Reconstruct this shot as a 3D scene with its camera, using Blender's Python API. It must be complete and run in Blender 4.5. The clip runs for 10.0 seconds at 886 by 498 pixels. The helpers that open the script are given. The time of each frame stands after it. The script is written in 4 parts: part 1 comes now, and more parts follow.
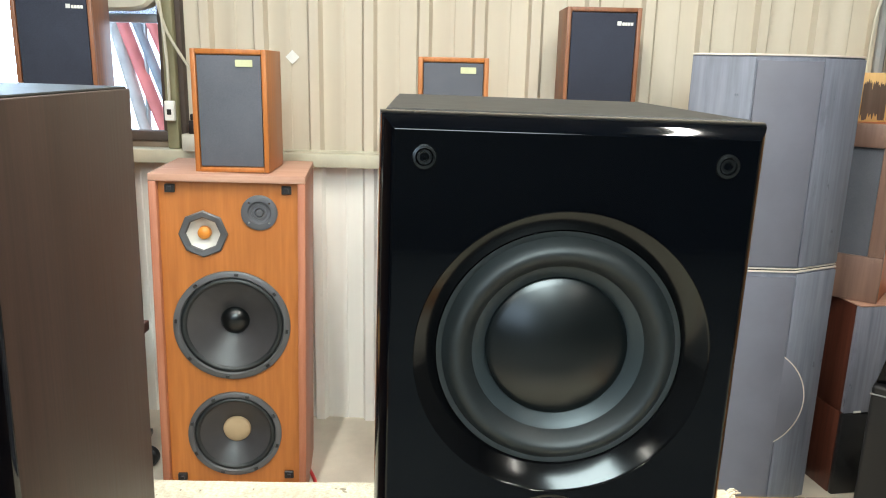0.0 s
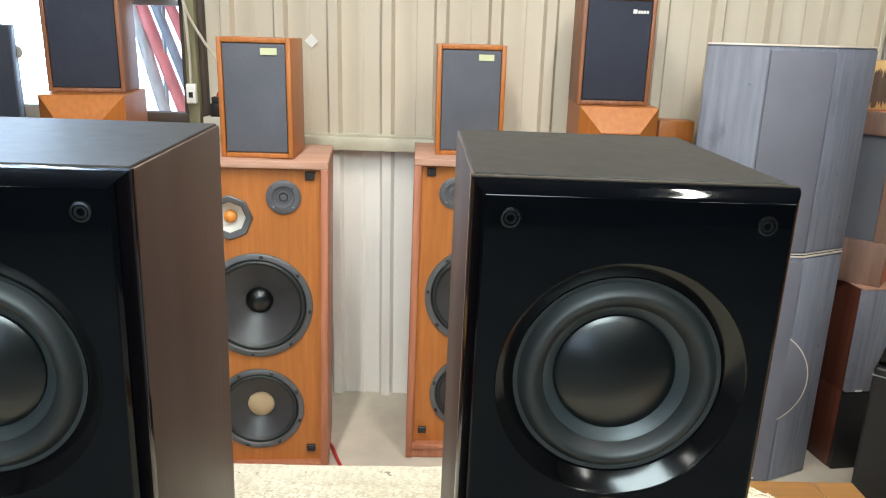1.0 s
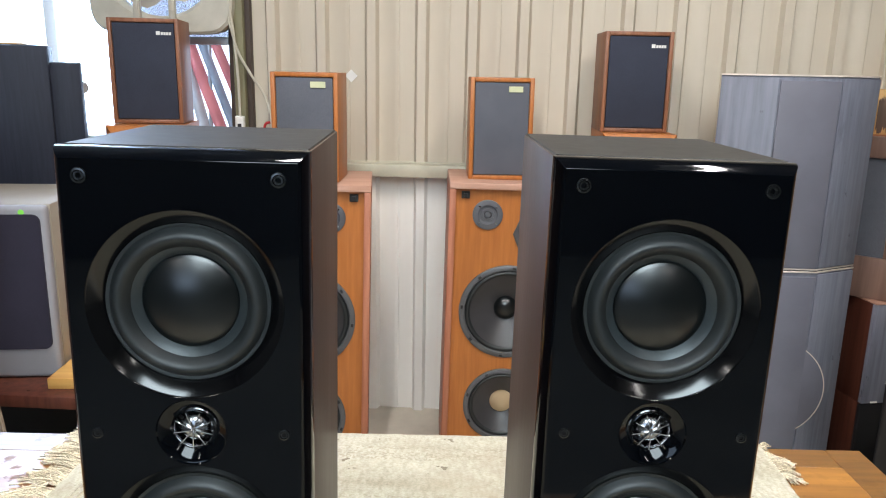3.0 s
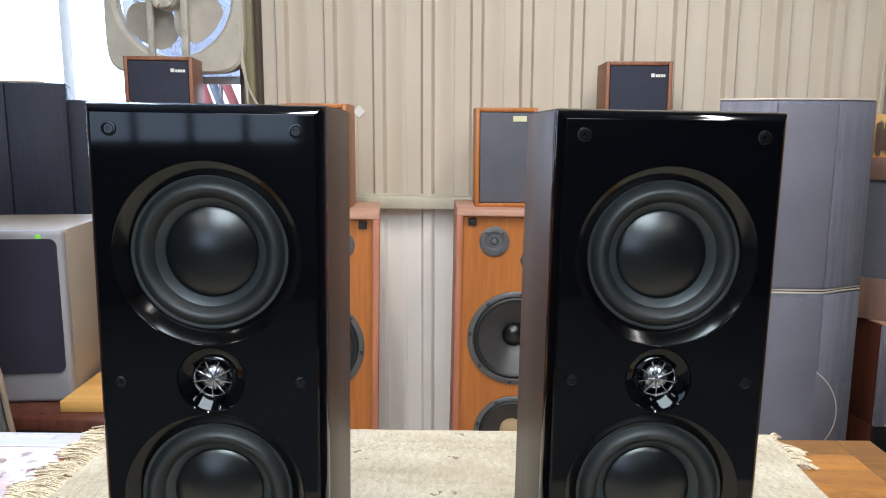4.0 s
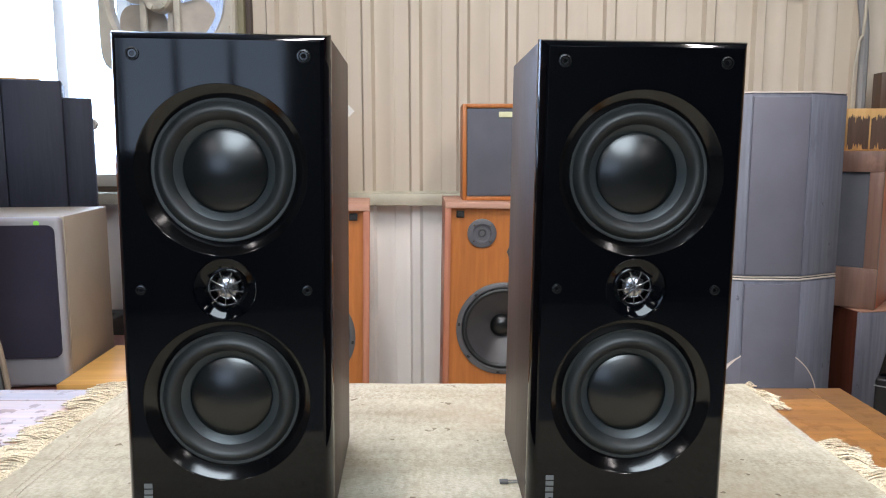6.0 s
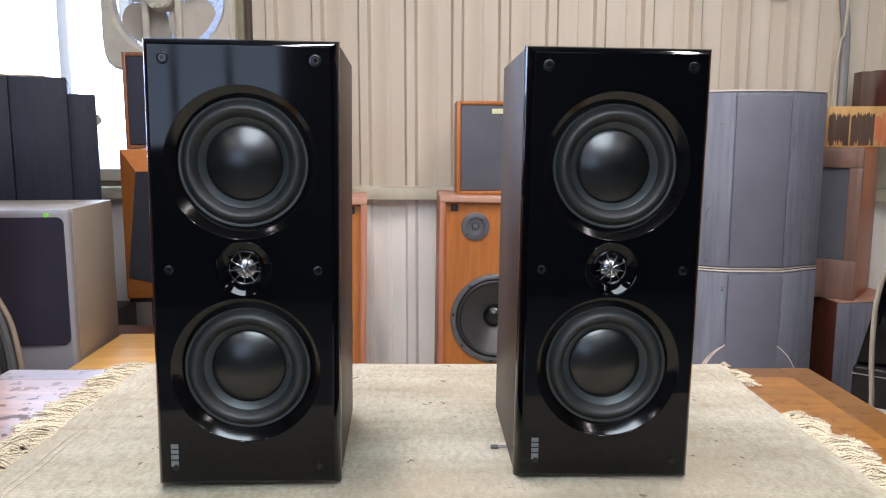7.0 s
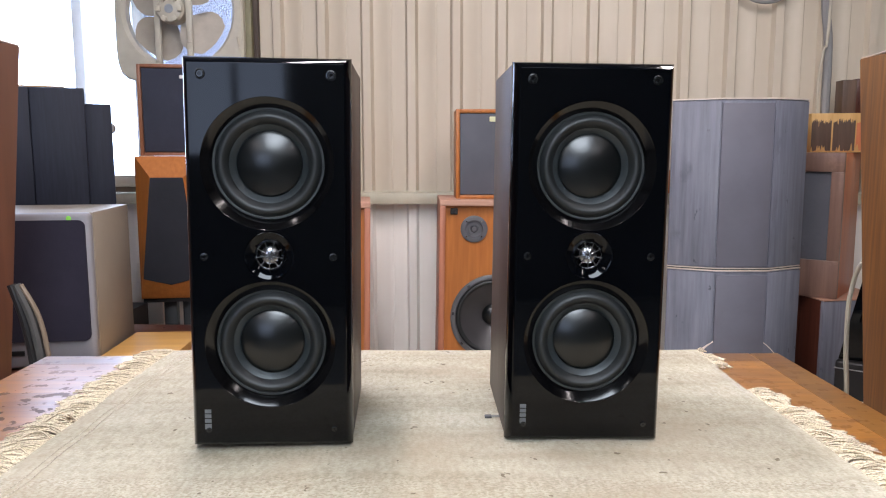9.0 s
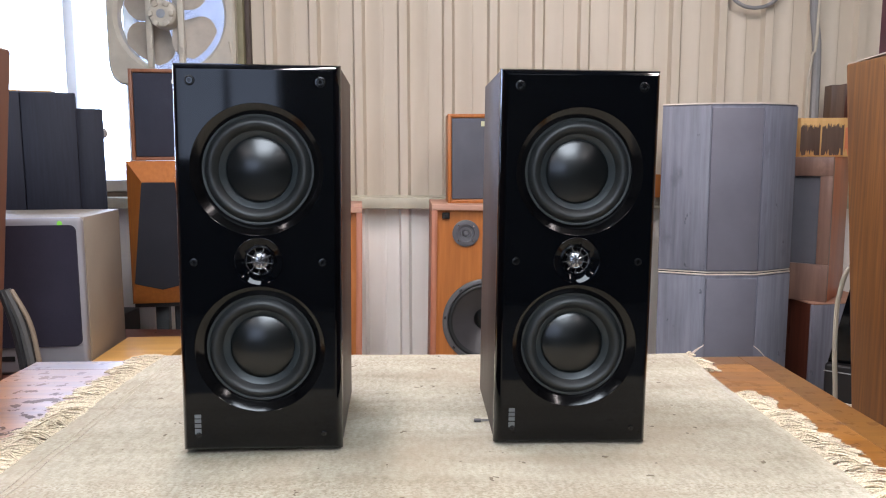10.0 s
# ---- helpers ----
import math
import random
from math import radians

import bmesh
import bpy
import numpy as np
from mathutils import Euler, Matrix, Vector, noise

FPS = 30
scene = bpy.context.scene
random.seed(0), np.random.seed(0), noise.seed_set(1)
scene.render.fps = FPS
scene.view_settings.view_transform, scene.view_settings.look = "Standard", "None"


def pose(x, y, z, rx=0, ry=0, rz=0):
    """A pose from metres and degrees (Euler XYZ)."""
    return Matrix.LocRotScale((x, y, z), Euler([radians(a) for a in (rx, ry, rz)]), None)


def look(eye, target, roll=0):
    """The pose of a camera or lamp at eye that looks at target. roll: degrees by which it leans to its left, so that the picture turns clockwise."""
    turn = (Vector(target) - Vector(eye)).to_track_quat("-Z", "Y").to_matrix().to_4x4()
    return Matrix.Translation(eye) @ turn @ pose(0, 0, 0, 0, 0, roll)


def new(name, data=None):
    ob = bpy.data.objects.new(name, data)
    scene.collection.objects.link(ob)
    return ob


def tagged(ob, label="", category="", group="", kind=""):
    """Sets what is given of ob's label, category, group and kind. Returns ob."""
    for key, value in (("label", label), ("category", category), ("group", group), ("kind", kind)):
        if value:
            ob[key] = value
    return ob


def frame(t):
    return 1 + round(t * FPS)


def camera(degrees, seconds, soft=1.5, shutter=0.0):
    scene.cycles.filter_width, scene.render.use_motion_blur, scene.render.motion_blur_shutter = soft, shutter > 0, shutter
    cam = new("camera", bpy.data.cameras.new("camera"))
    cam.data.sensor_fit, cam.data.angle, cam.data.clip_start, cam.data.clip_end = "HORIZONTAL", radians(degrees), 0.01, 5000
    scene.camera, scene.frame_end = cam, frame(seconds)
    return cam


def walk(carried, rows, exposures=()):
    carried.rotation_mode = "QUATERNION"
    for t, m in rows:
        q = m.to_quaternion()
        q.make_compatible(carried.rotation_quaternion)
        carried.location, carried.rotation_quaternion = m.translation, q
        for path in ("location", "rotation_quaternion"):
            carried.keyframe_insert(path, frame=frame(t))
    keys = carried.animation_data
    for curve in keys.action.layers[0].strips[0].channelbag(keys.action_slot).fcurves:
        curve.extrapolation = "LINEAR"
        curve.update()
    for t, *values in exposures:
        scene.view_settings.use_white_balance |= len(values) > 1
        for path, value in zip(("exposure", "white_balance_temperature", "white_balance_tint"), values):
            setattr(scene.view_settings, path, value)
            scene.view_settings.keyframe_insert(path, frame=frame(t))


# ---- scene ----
cam = camera(61.37, 10.0, soft=1.1)
PATH = [
    (0, (0.0221, -0.3919, 1.3370), (-0.0443, 1.5505, 0.8650), 1.32),
    (0.5, (-0.0024, -0.4155, 1.3681), (-0.0651, 1.5141, 0.8457), 1.54),
    (1, (-0.0254, -0.4490, 1.3974), (-0.0943, 1.4715, 0.8434), 1.59),
    (1.5, (-0.0426, -0.4877, 1.4134), (-0.1082, 1.4293, 0.8470), 1.59),
    (2, (-0.0635, -0.5308, 1.4169), (-0.1337, 1.3898, 0.8633), 1.59),
    (2.5, (-0.0750, -0.5780, 1.4070), (-0.1594, 1.3522, 0.8899), 1.42),
    (3, (-0.0808, -0.6259, 1.3811), (-0.1911, 1.3171, 0.9202), 1.12),
    (4.5, (-0.0781, -0.6832, 1.2626), (-0.2083, 1.2946, 0.9955), -0.05),
    (5, (-0.0787, -0.6976, 1.2421), (-0.2021, 1.2832, 0.9945), -0.23),
    (5.5, (-0.0812, -0.7219, 1.2253), (-0.1914, 1.2591, 0.9733), -0.15),
    (6, (-0.0821, -0.7475, 1.2096), (-0.1791, 1.2325, 0.9448), -0.04),
    (7.5, (-0.0789, -0.8842, 1.2073), (-0.1569, 1.0952, 0.9317), 0.10),
    (8, (-0.0756, -0.9284, 1.2030), (-0.1550, 1.0519, 0.9343), 0.08),
    (8.5, (-0.0733, -0.9487, 1.2013), (-0.1558, 1.0324, 0.9399), -0.02),
    (9, (-0.0732, -0.9566, 1.2021), (-0.1560, 1.0254, 0.9479), -0.10),
    (9.5, (-0.0699, -0.9587, 1.2051), (-0.1430, 1.0243, 0.9558), -0.18),
    (10, (-0.0671, -0.9626, 1.2045), (-0.1325, 1.0214, 0.9605), -0.13),
]
EXPOSURE = ((0, 0.70, 6500, 2), (1.5, 0.41, 6420, 6), (3.0, 0.30, 6330, 9), (4.5, 0.20, 6270, 12), (6.0, 0.16, 6320, 14), (7.5, 0.10, 6400, 18), (10, 0.10, 6400, 19))
walk(cam, [(t, look(eye, target, roll)) for t, eye, target, roll in PATH], EXPOSURE)

# ---- world and lights ----
world = bpy.data.worlds.new("world")
scene.world = world
world.use_nodes = True
wn = world.node_tree
sky = wn.nodes.new("ShaderNodeTexSky")
sky.sky_type, sky.sun_disc, sky.sun_elevation, sky.sun_rotation = "NISHITA", False, radians(40), radians(200)
wn.links.new(sky.outputs[0], wn.nodes["Background"].inputs[0])
wn.nodes["Background"].inputs[1].default_value = 0.12


def area(name, m, sx, sy, power, colour):
    d = bpy.data.lights.new(name, "AREA")
    d.shape, d.size, d.size_y, d.energy, d.color = "RECTANGLE", sx, sy, power, colour
    ob = new(name, d)
    ob.matrix_world = m
    return ob


WARM, DAY = (1.0, 0.94, 0.90), (0.60, 0.76, 1.0)
TUBES = ((0.70, 0.38, 0, 30), (-0.46, 0.38, 0, 33), (-1.40, -0.2, 0, 5), (1.40, -0.9, 0, 7), (-1.75, -3.3, 0, 10), (1.75, -3.3, 0, 10))
for tx, ty, turn, watts in TUBES:
    area("tube_light", pose(tx, ty, 2.86, 0, 0, turn), 0.05, 1.2, watts, WARM)
area("window_daylight", pose(-2.10, 2.41, 2.05, 90, 0, 180), 1.2, 1.8, 50, DAY)


# ---- materials ----
def graph(name):
    m = bpy.data.materials.new(name)
    m.use_nodes = True
    nt = m.node_tree
    return m, nt, nt.nodes["Principled BSDF"]


def node(nt, kind, **inputs):
    n = nt.nodes.new(kind)
    for k, v in inputs.items():
        n.inputs[k.replace("_", " ")].default_value = v
    return n


def noise_at(nt, scale, stretch=(1, 1, 1), detail=5.0, rough=0.6):
    co = nt.nodes.new("ShaderNodeTexCoord")
    mp = nt.nodes.new("ShaderNodeMapping")
    mp.inputs["Scale"].default_value = stretch
    info = nt.nodes.new("ShaderNodeObjectInfo")
    add = nt.nodes.new("ShaderNodeVectorMath")
    mul = nt.nodes.new("ShaderNodeVectorMath")
    mul.operation = "SCALE"
    mul.inputs[0].default_value = (7.3, 3.1, 5.7)
    nt.links.new(info.outputs["Random"], mul.inputs["Scale"])
    nt.links.new(co.outputs["Object"], add.inputs[0])
    nt.links.new(mul.outputs[0], add.inputs[1])
    nt.links.new(add.outputs[0], mp.inputs["Vector"])
    n = node(nt, "ShaderNodeTexNoise", Scale=scale, Detail=detail, Roughness=rough)
    nt.links.new(mp.outputs[0], n.inputs["Vector"])
    return n.outputs["Fac"]


def ramp(nt, fac, *stops):
    r = nt.nodes.new("ShaderNodeValToRGB")
    e = r.color_ramp.elements
    e[0].position, e[0].color = stops[0][0], (*stops[0][1], 1)
    e[1].position, e[1].color = stops[-1][0], (*stops[-1][1], 1)
    for p, c in stops[1:-1]:
        x = e.new(p)
        x.color = (*c, 1)
    nt.links.new(fac, r.inputs[0])
    return r.outputs[0]


def mixed(nt, fac, a, b, mode="MIX"):
    m = nt.nodes.new("ShaderNodeMix")
    m.data_type, m.blend_type = "RGBA", mode
    for sock, v in ((m.inputs["Factor"], fac), (m.inputs["A"], a), (m.inputs["B"], b)):
        if hasattr(v, "node"):
            nt.links.new(v, sock)
        else:
            sock.default_value = v if isinstance(v, float) else (*v, 1)
    return m.outputs["Result"]


def bumped(nt, bsdf, fac, strength, distance):
    b = node(nt, "ShaderNodeBump", Strength=strength, Distance=distance)
    nt.links.new(fac, b.inputs["Height"])
    if bsdf.inputs["Normal"].is_linked:
        nt.links.new(bsdf.inputs["Normal"].links[0].from_socket, b.inputs["Normal"])
    nt.links.new(b.outputs[0], bsdf.inputs["Normal"])


def scaled(c, k):
    return tuple(min(1.0, v * k) for v in c)


def plain(name, colour, rough=0.5, metal=0.0, vary=0.15, scale=6.0, grain=0.0, grain_scale=300.0, coat=0.0, blotch=0.05):
    """Paint, plastic, metal: soft large stains, fine relief, uneven gloss."""
    m, nt, b = graph(name)
    big = noise_at(nt, scale)
    nt.links.new(ramp(nt, big, (0.3, scaled(colour, 1 - vary)), (0.7, scaled(colour, 1 + vary))), b.inputs["Base Color"])
    b.inputs["Metallic"].default_value = metal
    b.inputs["Coat Weight"].default_value = coat
    b.inputs["Coat Roughness"].default_value = 0.05
    rg = node(nt, "ShaderNodeMapRange")
    rg.inputs["To Min"].default_value, rg.inputs["To Max"].default_value = max(0.02, rough - blotch), min(1, rough + blotch)
    nt.links.new(noise_at(nt, scale * 3), rg.inputs["Value"])
    nt.links.new(rg.outputs[0], b.inputs["Roughness"])
    if grain:
        bumped(nt, b, noise_at(nt, grain_scale, detail=2), grain, 0.001)
    return m


def wood(name, dark, light, stretch=(1, 1, 0.06), scale=60.0, rough=0.45, coat=0.0, relief=0.15, wear=0.0):
    m, nt, b = graph(name)
    fine = noise_at(nt, scale, stretch, 6)
    broad = noise_at(nt, scale * 0.13, stretch, 3)
    c = ramp(nt, fine, (0.32, dark), (0.68, light))
    c = mixed(nt, ramp(nt, broad, (0.35, (0, 0, 0)), (0.75, (0.5, 0.5, 0.5))), c, scaled(dark, 0.9))
    if wear:
        spots = ramp(nt, noise_at(nt, 9, detail=8), (0.62, (0, 0, 0)), (0.68, (wear, wear, wear)))
        c = mixed(nt, spots, c, scaled(light, 1.6))
    nt.links.new(c, b.inputs["Base Color"])
    rg = node(nt, "ShaderNodeMapRange")
    rg.inputs["To Min"].default_value, rg.inputs["To Max"].default_value = rough - 0.08, rough + 0.1
    nt.links.new(fine, rg.inputs["Value"])
    nt.links.new(rg.outputs[0], b.inputs["Roughness"])
    b.inputs["Coat Weight"].default_value = coat
    b.inputs["Coat Roughness"].default_value = 0.12
    bumped(nt, b, fine, relief, 0.001)
    return m


def cloth(name, colour, rough=0.95, scale=900.0, strength=0.4, vary=0.2):
    m, nt, b = graph(name)
    c = ramp(nt, noise_at(nt, 8, detail=6), (0.3, scaled(colour, 1 - vary)), (0.7, scaled(colour, 1 + vary)))
    c = mixed(nt, 0.5, c, ramp(nt, noise_at(nt, scale, detail=1), (0.3, scaled(colour, 0.5)), (0.7, scaled(colour, 1.5))))
    nt.links.new(c, b.inputs["Base Color"])
    b.inputs["Roughness"].default_value = rough
    b.inputs["Specular IOR Level"].default_value = 0.25
    bumped(nt, b, noise_at(nt, scale, detail=1), strength, 0.001)
    return m


M_GLOSS = plain("black_lacquer", (0.0008, 0.0012, 0.0021), 0.05, vary=0.1, blotch=0.02)
M_GLOSS.node_tree.nodes["Principled BSDF"].inputs["Specular IOR Level"].default_value = 0.28
M_RING = plain("satin_black_ring", (0.0012, 0.0012, 0.0016), 0.15, vary=0.1, blotch=0.03)
M_RING.node_tree.nodes["Principled BSDF"].inputs["Specular IOR Level"].default_value = 0.46
M_SOCKET = plain("moulded_black_plastic", (0.003, 0.0035, 0.004), 0.24, vary=0.1)
M_SOCKET.node_tree.nodes["Principled BSDF"].inputs["Specular IOR Level"].default_value = 0.75
M_DARKSIDE = wood("dark_walnut_veneer", (0.036, 0.020, 0.014), (0.066, 0.037, 0.027), stretch=(1, 1, 0.03), scale=260, rough=0.45)
M_DARKTOP = plain("black_ash_veneer", (0.0165, 0.0160, 0.0150), 0.48, vary=0.06, scale=20, grain=0.12, grain_scale=500)
M_DARKTOP.node_tree.nodes["Principled BSDF"].inputs["Specular IOR Level"].default_value = 0.22
M_RUBBER = plain("black_rubber", (0.0075, 0.0098, 0.0106), 0.50, vary=0.10)
M_CONE = plain("graphite_cone", (0.029, 0.036, 0.039), 0.40, metal=0.3, vary=0.1)
M_CAP = plain("satin_black_dome", (0.0010, 0.0019, 0.0022), 0.28, vary=0.05, blotch=0.01)
M_CAP.node_tree.nodes["Principled BSDF"].inputs["Specular IOR Level"].default_value = 0.62
M_RUBBER.node_tree.nodes["Principled BSDF"].inputs["Specular IOR Level"].default_value = 0.6
M_CHROME = plain("polished_aluminium", (0.70, 0.70, 0.70), 0.14, metal=1.0, vary=0.05)
M_DIM = plain("brushed_dark_metal", (0.30, 0.30, 0.31), 0.22, metal=1.0, vary=0.1)
M_BLACK = plain("black_plastic", (0.012, 0.012, 0.013), 0.45)
M_LOGO = plain("grey_print", (0.10, 0.105, 0.11), 0.5)
M_ORANGE = wood("orange_teak_veneer", (0.35, 0.112, 0.021), (0.47, 0.162, 0.034), scale=70, rough=0.40)
M_ORANGE_EDGE = wood("red_cherry_edging", (0.33, 0.11, 0.055), (0.47, 0.19, 0.11), scale=60, rough=0.45)
M_ORANGE_TOP = wood("dusty_cherry_top", (0.42, 0.22, 0.15), (0.56, 0.34, 0.25), stretch=(0.06, 1, 1), rough=0.6)
M_PAPER = plain("dark_paper_cone", (0.038, 0.036, 0.038), 0.36, vary=0.25, grain=0.3)
M_FRAME = plain("grey_cast_frame", (0.10, 0.10, 0.105), 0.45, metal=0.3)
M_TAN = plain("tan_felt", (0.40, 0.29, 0.17), 0.9)
M_AMBER = plain("orange_plug", (0.62, 0.22, 0.03), 0.4)
M_SILVERCONE = plain("pale_horn", (0.55, 0.54, 0.50), 0.4)
M_GRILLE = cloth("charcoal_grille_cloth", (0.105, 0.110, 0.130))
M_GRILLE_DARK = cloth("black_grille_cloth", (0.020, 0.021, 0.027))
M_GRILLE_PLUM = cloth("plum_black_grille_cloth", (0.028, 0.025, 0.040))
M_GRILLE_NAVY = cloth("navy_black_grille_cloth", (0.036, 0.040, 0.058))
M_BADGE = plain("pale_green_badge", (0.60, 0.61, 0.38), 0.5)
M_WHITE = plain("white_plastic", (0.75, 0.74, 0.70), 0.4)
M_TEAK_SIDE = wood("brown_teak_veneer", (0.17, 0.062, 0.028), (0.31, 0.125, 0.058), scale=70)
M_GREY = wood("grey_painted_board", (0.135, 0.142, 0.182), (0.240, 0.250, 0.306), scale=55, rough=0.55, relief=0.25)
def stained(m, scale, lo, hi, colour, depth):
    """Dark blotches worked into a finished material's colour."""
    nt = m.node_tree
    b = nt.nodes["Principled BSDF"]
    src = b.inputs["Base Color"].links[0].from_socket
    blot = ramp(nt, noise_at(nt, scale, (1, 1, 0.6), 6), (lo, (0, 0, 0)), (hi, (depth, depth, depth)))
    nt.links.new(mixed(nt, blot, src, colour), b.inputs["Base Color"])
    return m


stained(M_GREY, 9, 0.62, 0.76, (0.075, 0.082, 0.108), 0.7)
stained(M_GREY, 26, 0.66, 0.70, (0.05, 0.055, 0.075), 0.8)
stained(M_GREY, 3, 0.45, 0.7, (0.25, 0.26, 0.31), 0.6)
M_GREYCLOTH = plain("grey_vinyl_panel", (0.142, 0.142, 0.174), 0.6, vary=0.10, scale=5, grain=0.15)
M_EDGE = plain("raw_plywood_edge", (0.70, 0.61, 0.54), 0.7)
M_BEIGE = plain("beige_painted_cabinet", (0.29, 0.25, 0.20), 0.45, vary=0.06, grain=0.2)
M_SILVER = plain("silver_grey_plastic", (0.26, 0.255, 0.275), 0.4, vary=0.06)
M_REDWOOD = wood("dark_red_mahogany", (0.055, 0.016, 0.010), (0.13, 0.042, 0.026), scale=50, rough=0.3)
M_YELLOWWOOD = wood("honey_pine_board", (0.52, 0.27, 0.07), (0.68, 0.40, 0.13), stretch=(0.06, 1, 1), scale=40, rough=0.4)
M_BLACKASH = wood("black_ash_cabinet", (0.012, 0.015, 0.027), (0.021, 0.026, 0.044), scale=120, rough=0.6)
M_BLACKASH.node_tree.nodes["Principled BSDF"].inputs["Specular IOR Level"].default_value = 0.3
M_CABWOOD = wood("golden_walnut_veneer", (0.115, 0.044, 0.012), (0.330, 0.142, 0.038), stretch=(1, 1, 0.04), scale=75, rough=0.4)
M_CABWOOD_DARK = wood("brown_walnut_veneer", (0.10, 0.038, 0.022), (0.17, 0.070, 0.040), stretch=(1, 1, 0.05), scale=30, rough=0.4)
M_TORN = wood("peeling_brown_veneer", (0.07, 0.042, 0.03), (0.14, 0.09, 0.065), scale=40, rough=0.5)
M_BARE = wood("bare_orange_wood", (0.50, 0.29, 0.095), (0.62, 0.38, 0.15), scale=40, rough=0.6)
M_WORN = wood("worn_brown_frame", (0.155, 0.088, 0.066), (0.250, 0.150, 0.115), scale=40, rough=0.35, wear=0.25)
M_REDSIDE = wood("red_brown_veneer", (0.50, 0.155, 0.068), (0.64, 0.235, 0.11), scale=40, rough=0.4)
# Dark only so the gloss black fronts mirror little light from the unseen floor.
M_DARKFLOOR = plain("reflection_dark_concrete", (0.110, 0.105, 0.097), 0.75, vary=0.25, scale=2, grain=0.4, grain_scale=120)
M_CEMENT = plain("dusty_concrete", (0.56, 0.50, 0.41), 0.8, vary=0.18, scale=3, grain=0.4, grain_scale=120)
M_GIRT = plain("cream_painted_steel", (0.50, 0.465, 0.355), 0.45, vary=0.12, scale=10)
M_POST = plain("olive_painted_steel", (0.22, 0.205, 0.12), 0.5, vary=0.2)
M_SILL = plain("brown_window_board", (0.20, 0.15, 0.105), 0.6, vary=0.2)
M_DARKGAP = plain("brown_steel_trim", (0.07, 0.05, 0.04), 0.6)
M_ALU = plain("mill_aluminium", (0.5, 0.53, 0.56), 0.4, metal=0.8)
M_FAN = plain("yellowed_cream_enamel", (0.52, 0.49, 0.41), 0.4, vary=0.12, scale=9)
M_FANBLADE = plain("dusty_grey_fan_blade", (0.40, 0.36, 0.30), 0.5, vary=0.2)
M_CABLE = plain("cream_cable", (0.50, 0.46, 0.37), 0.5)
M_GREYCABLE = plain("grey_conduit", (0.25, 0.25, 0.25), 0.5)
M_TWEETER = plain("grey_plastic_tweeter", (0.085, 0.085, 0.095), 0.4, vary=0.1)
M_MAROON = plain("maroon_card", (0.075, 0.018, 0.030), 0.7, vary=0.15, grain=0.2)
M_REDCABLE = plain("red_cable", (0.50, 0.03, 0.03), 0.4)
# Wall use: dark so the black fronts reflect a dim room; one cable shares it.
M_BLUEGREY = plain("plain_dark_grey", (0.06, 0.058, 0.055), 0.8, vary=0.2, scale=2)
M_ROOF = plain("grey_roof_sheet", (0.16, 0.155, 0.15), 0.6, vary=0.2, scale=2)
M_RED = plain("red_painted_pipe", (0.80, 0.25, 0.25), 0.5)


def wall_paint(name, lo, hi):
    m, nt, b = graph(name)
    base = ramp(nt, noise_at(nt, 1.6, (1, 1, 0.5), 6), (0.3, lo), (0.7, hi))
    streak = ramp(nt, noise_at(nt, 22, (1, 1, 0.06), 4), (0.45, (0.90, 0.88, 0.85)), (0.7, (1, 1, 1)))
    c = mixed(nt, 0.25, base, streak, "MULTIPLY")
    dirt = ramp(nt, noise_at(nt, 30, detail=8), (0.70, (0, 0, 0)), (0.80, (0.35, 0.35, 0.35)))
    nt.links.new(mixed(nt, dirt, c, (0.42, 0.34, 0.25)), b.inputs["Base Color"])
    b.inputs["Roughness"].default_value = 0.5
    bumped(nt, b, noise_at(nt, 3, detail=3), 0.25, 0.01)
    return m


M_WALL = wall_paint("cream_profiled_sheet", (0.525, 0.460, 0.362), (0.605, 0.538, 0.432))
M_WALL_LOW = wall_paint("white_profiled_sheet", (0.83, 0.80, 0.745), (0.90, 0.87, 0.815))


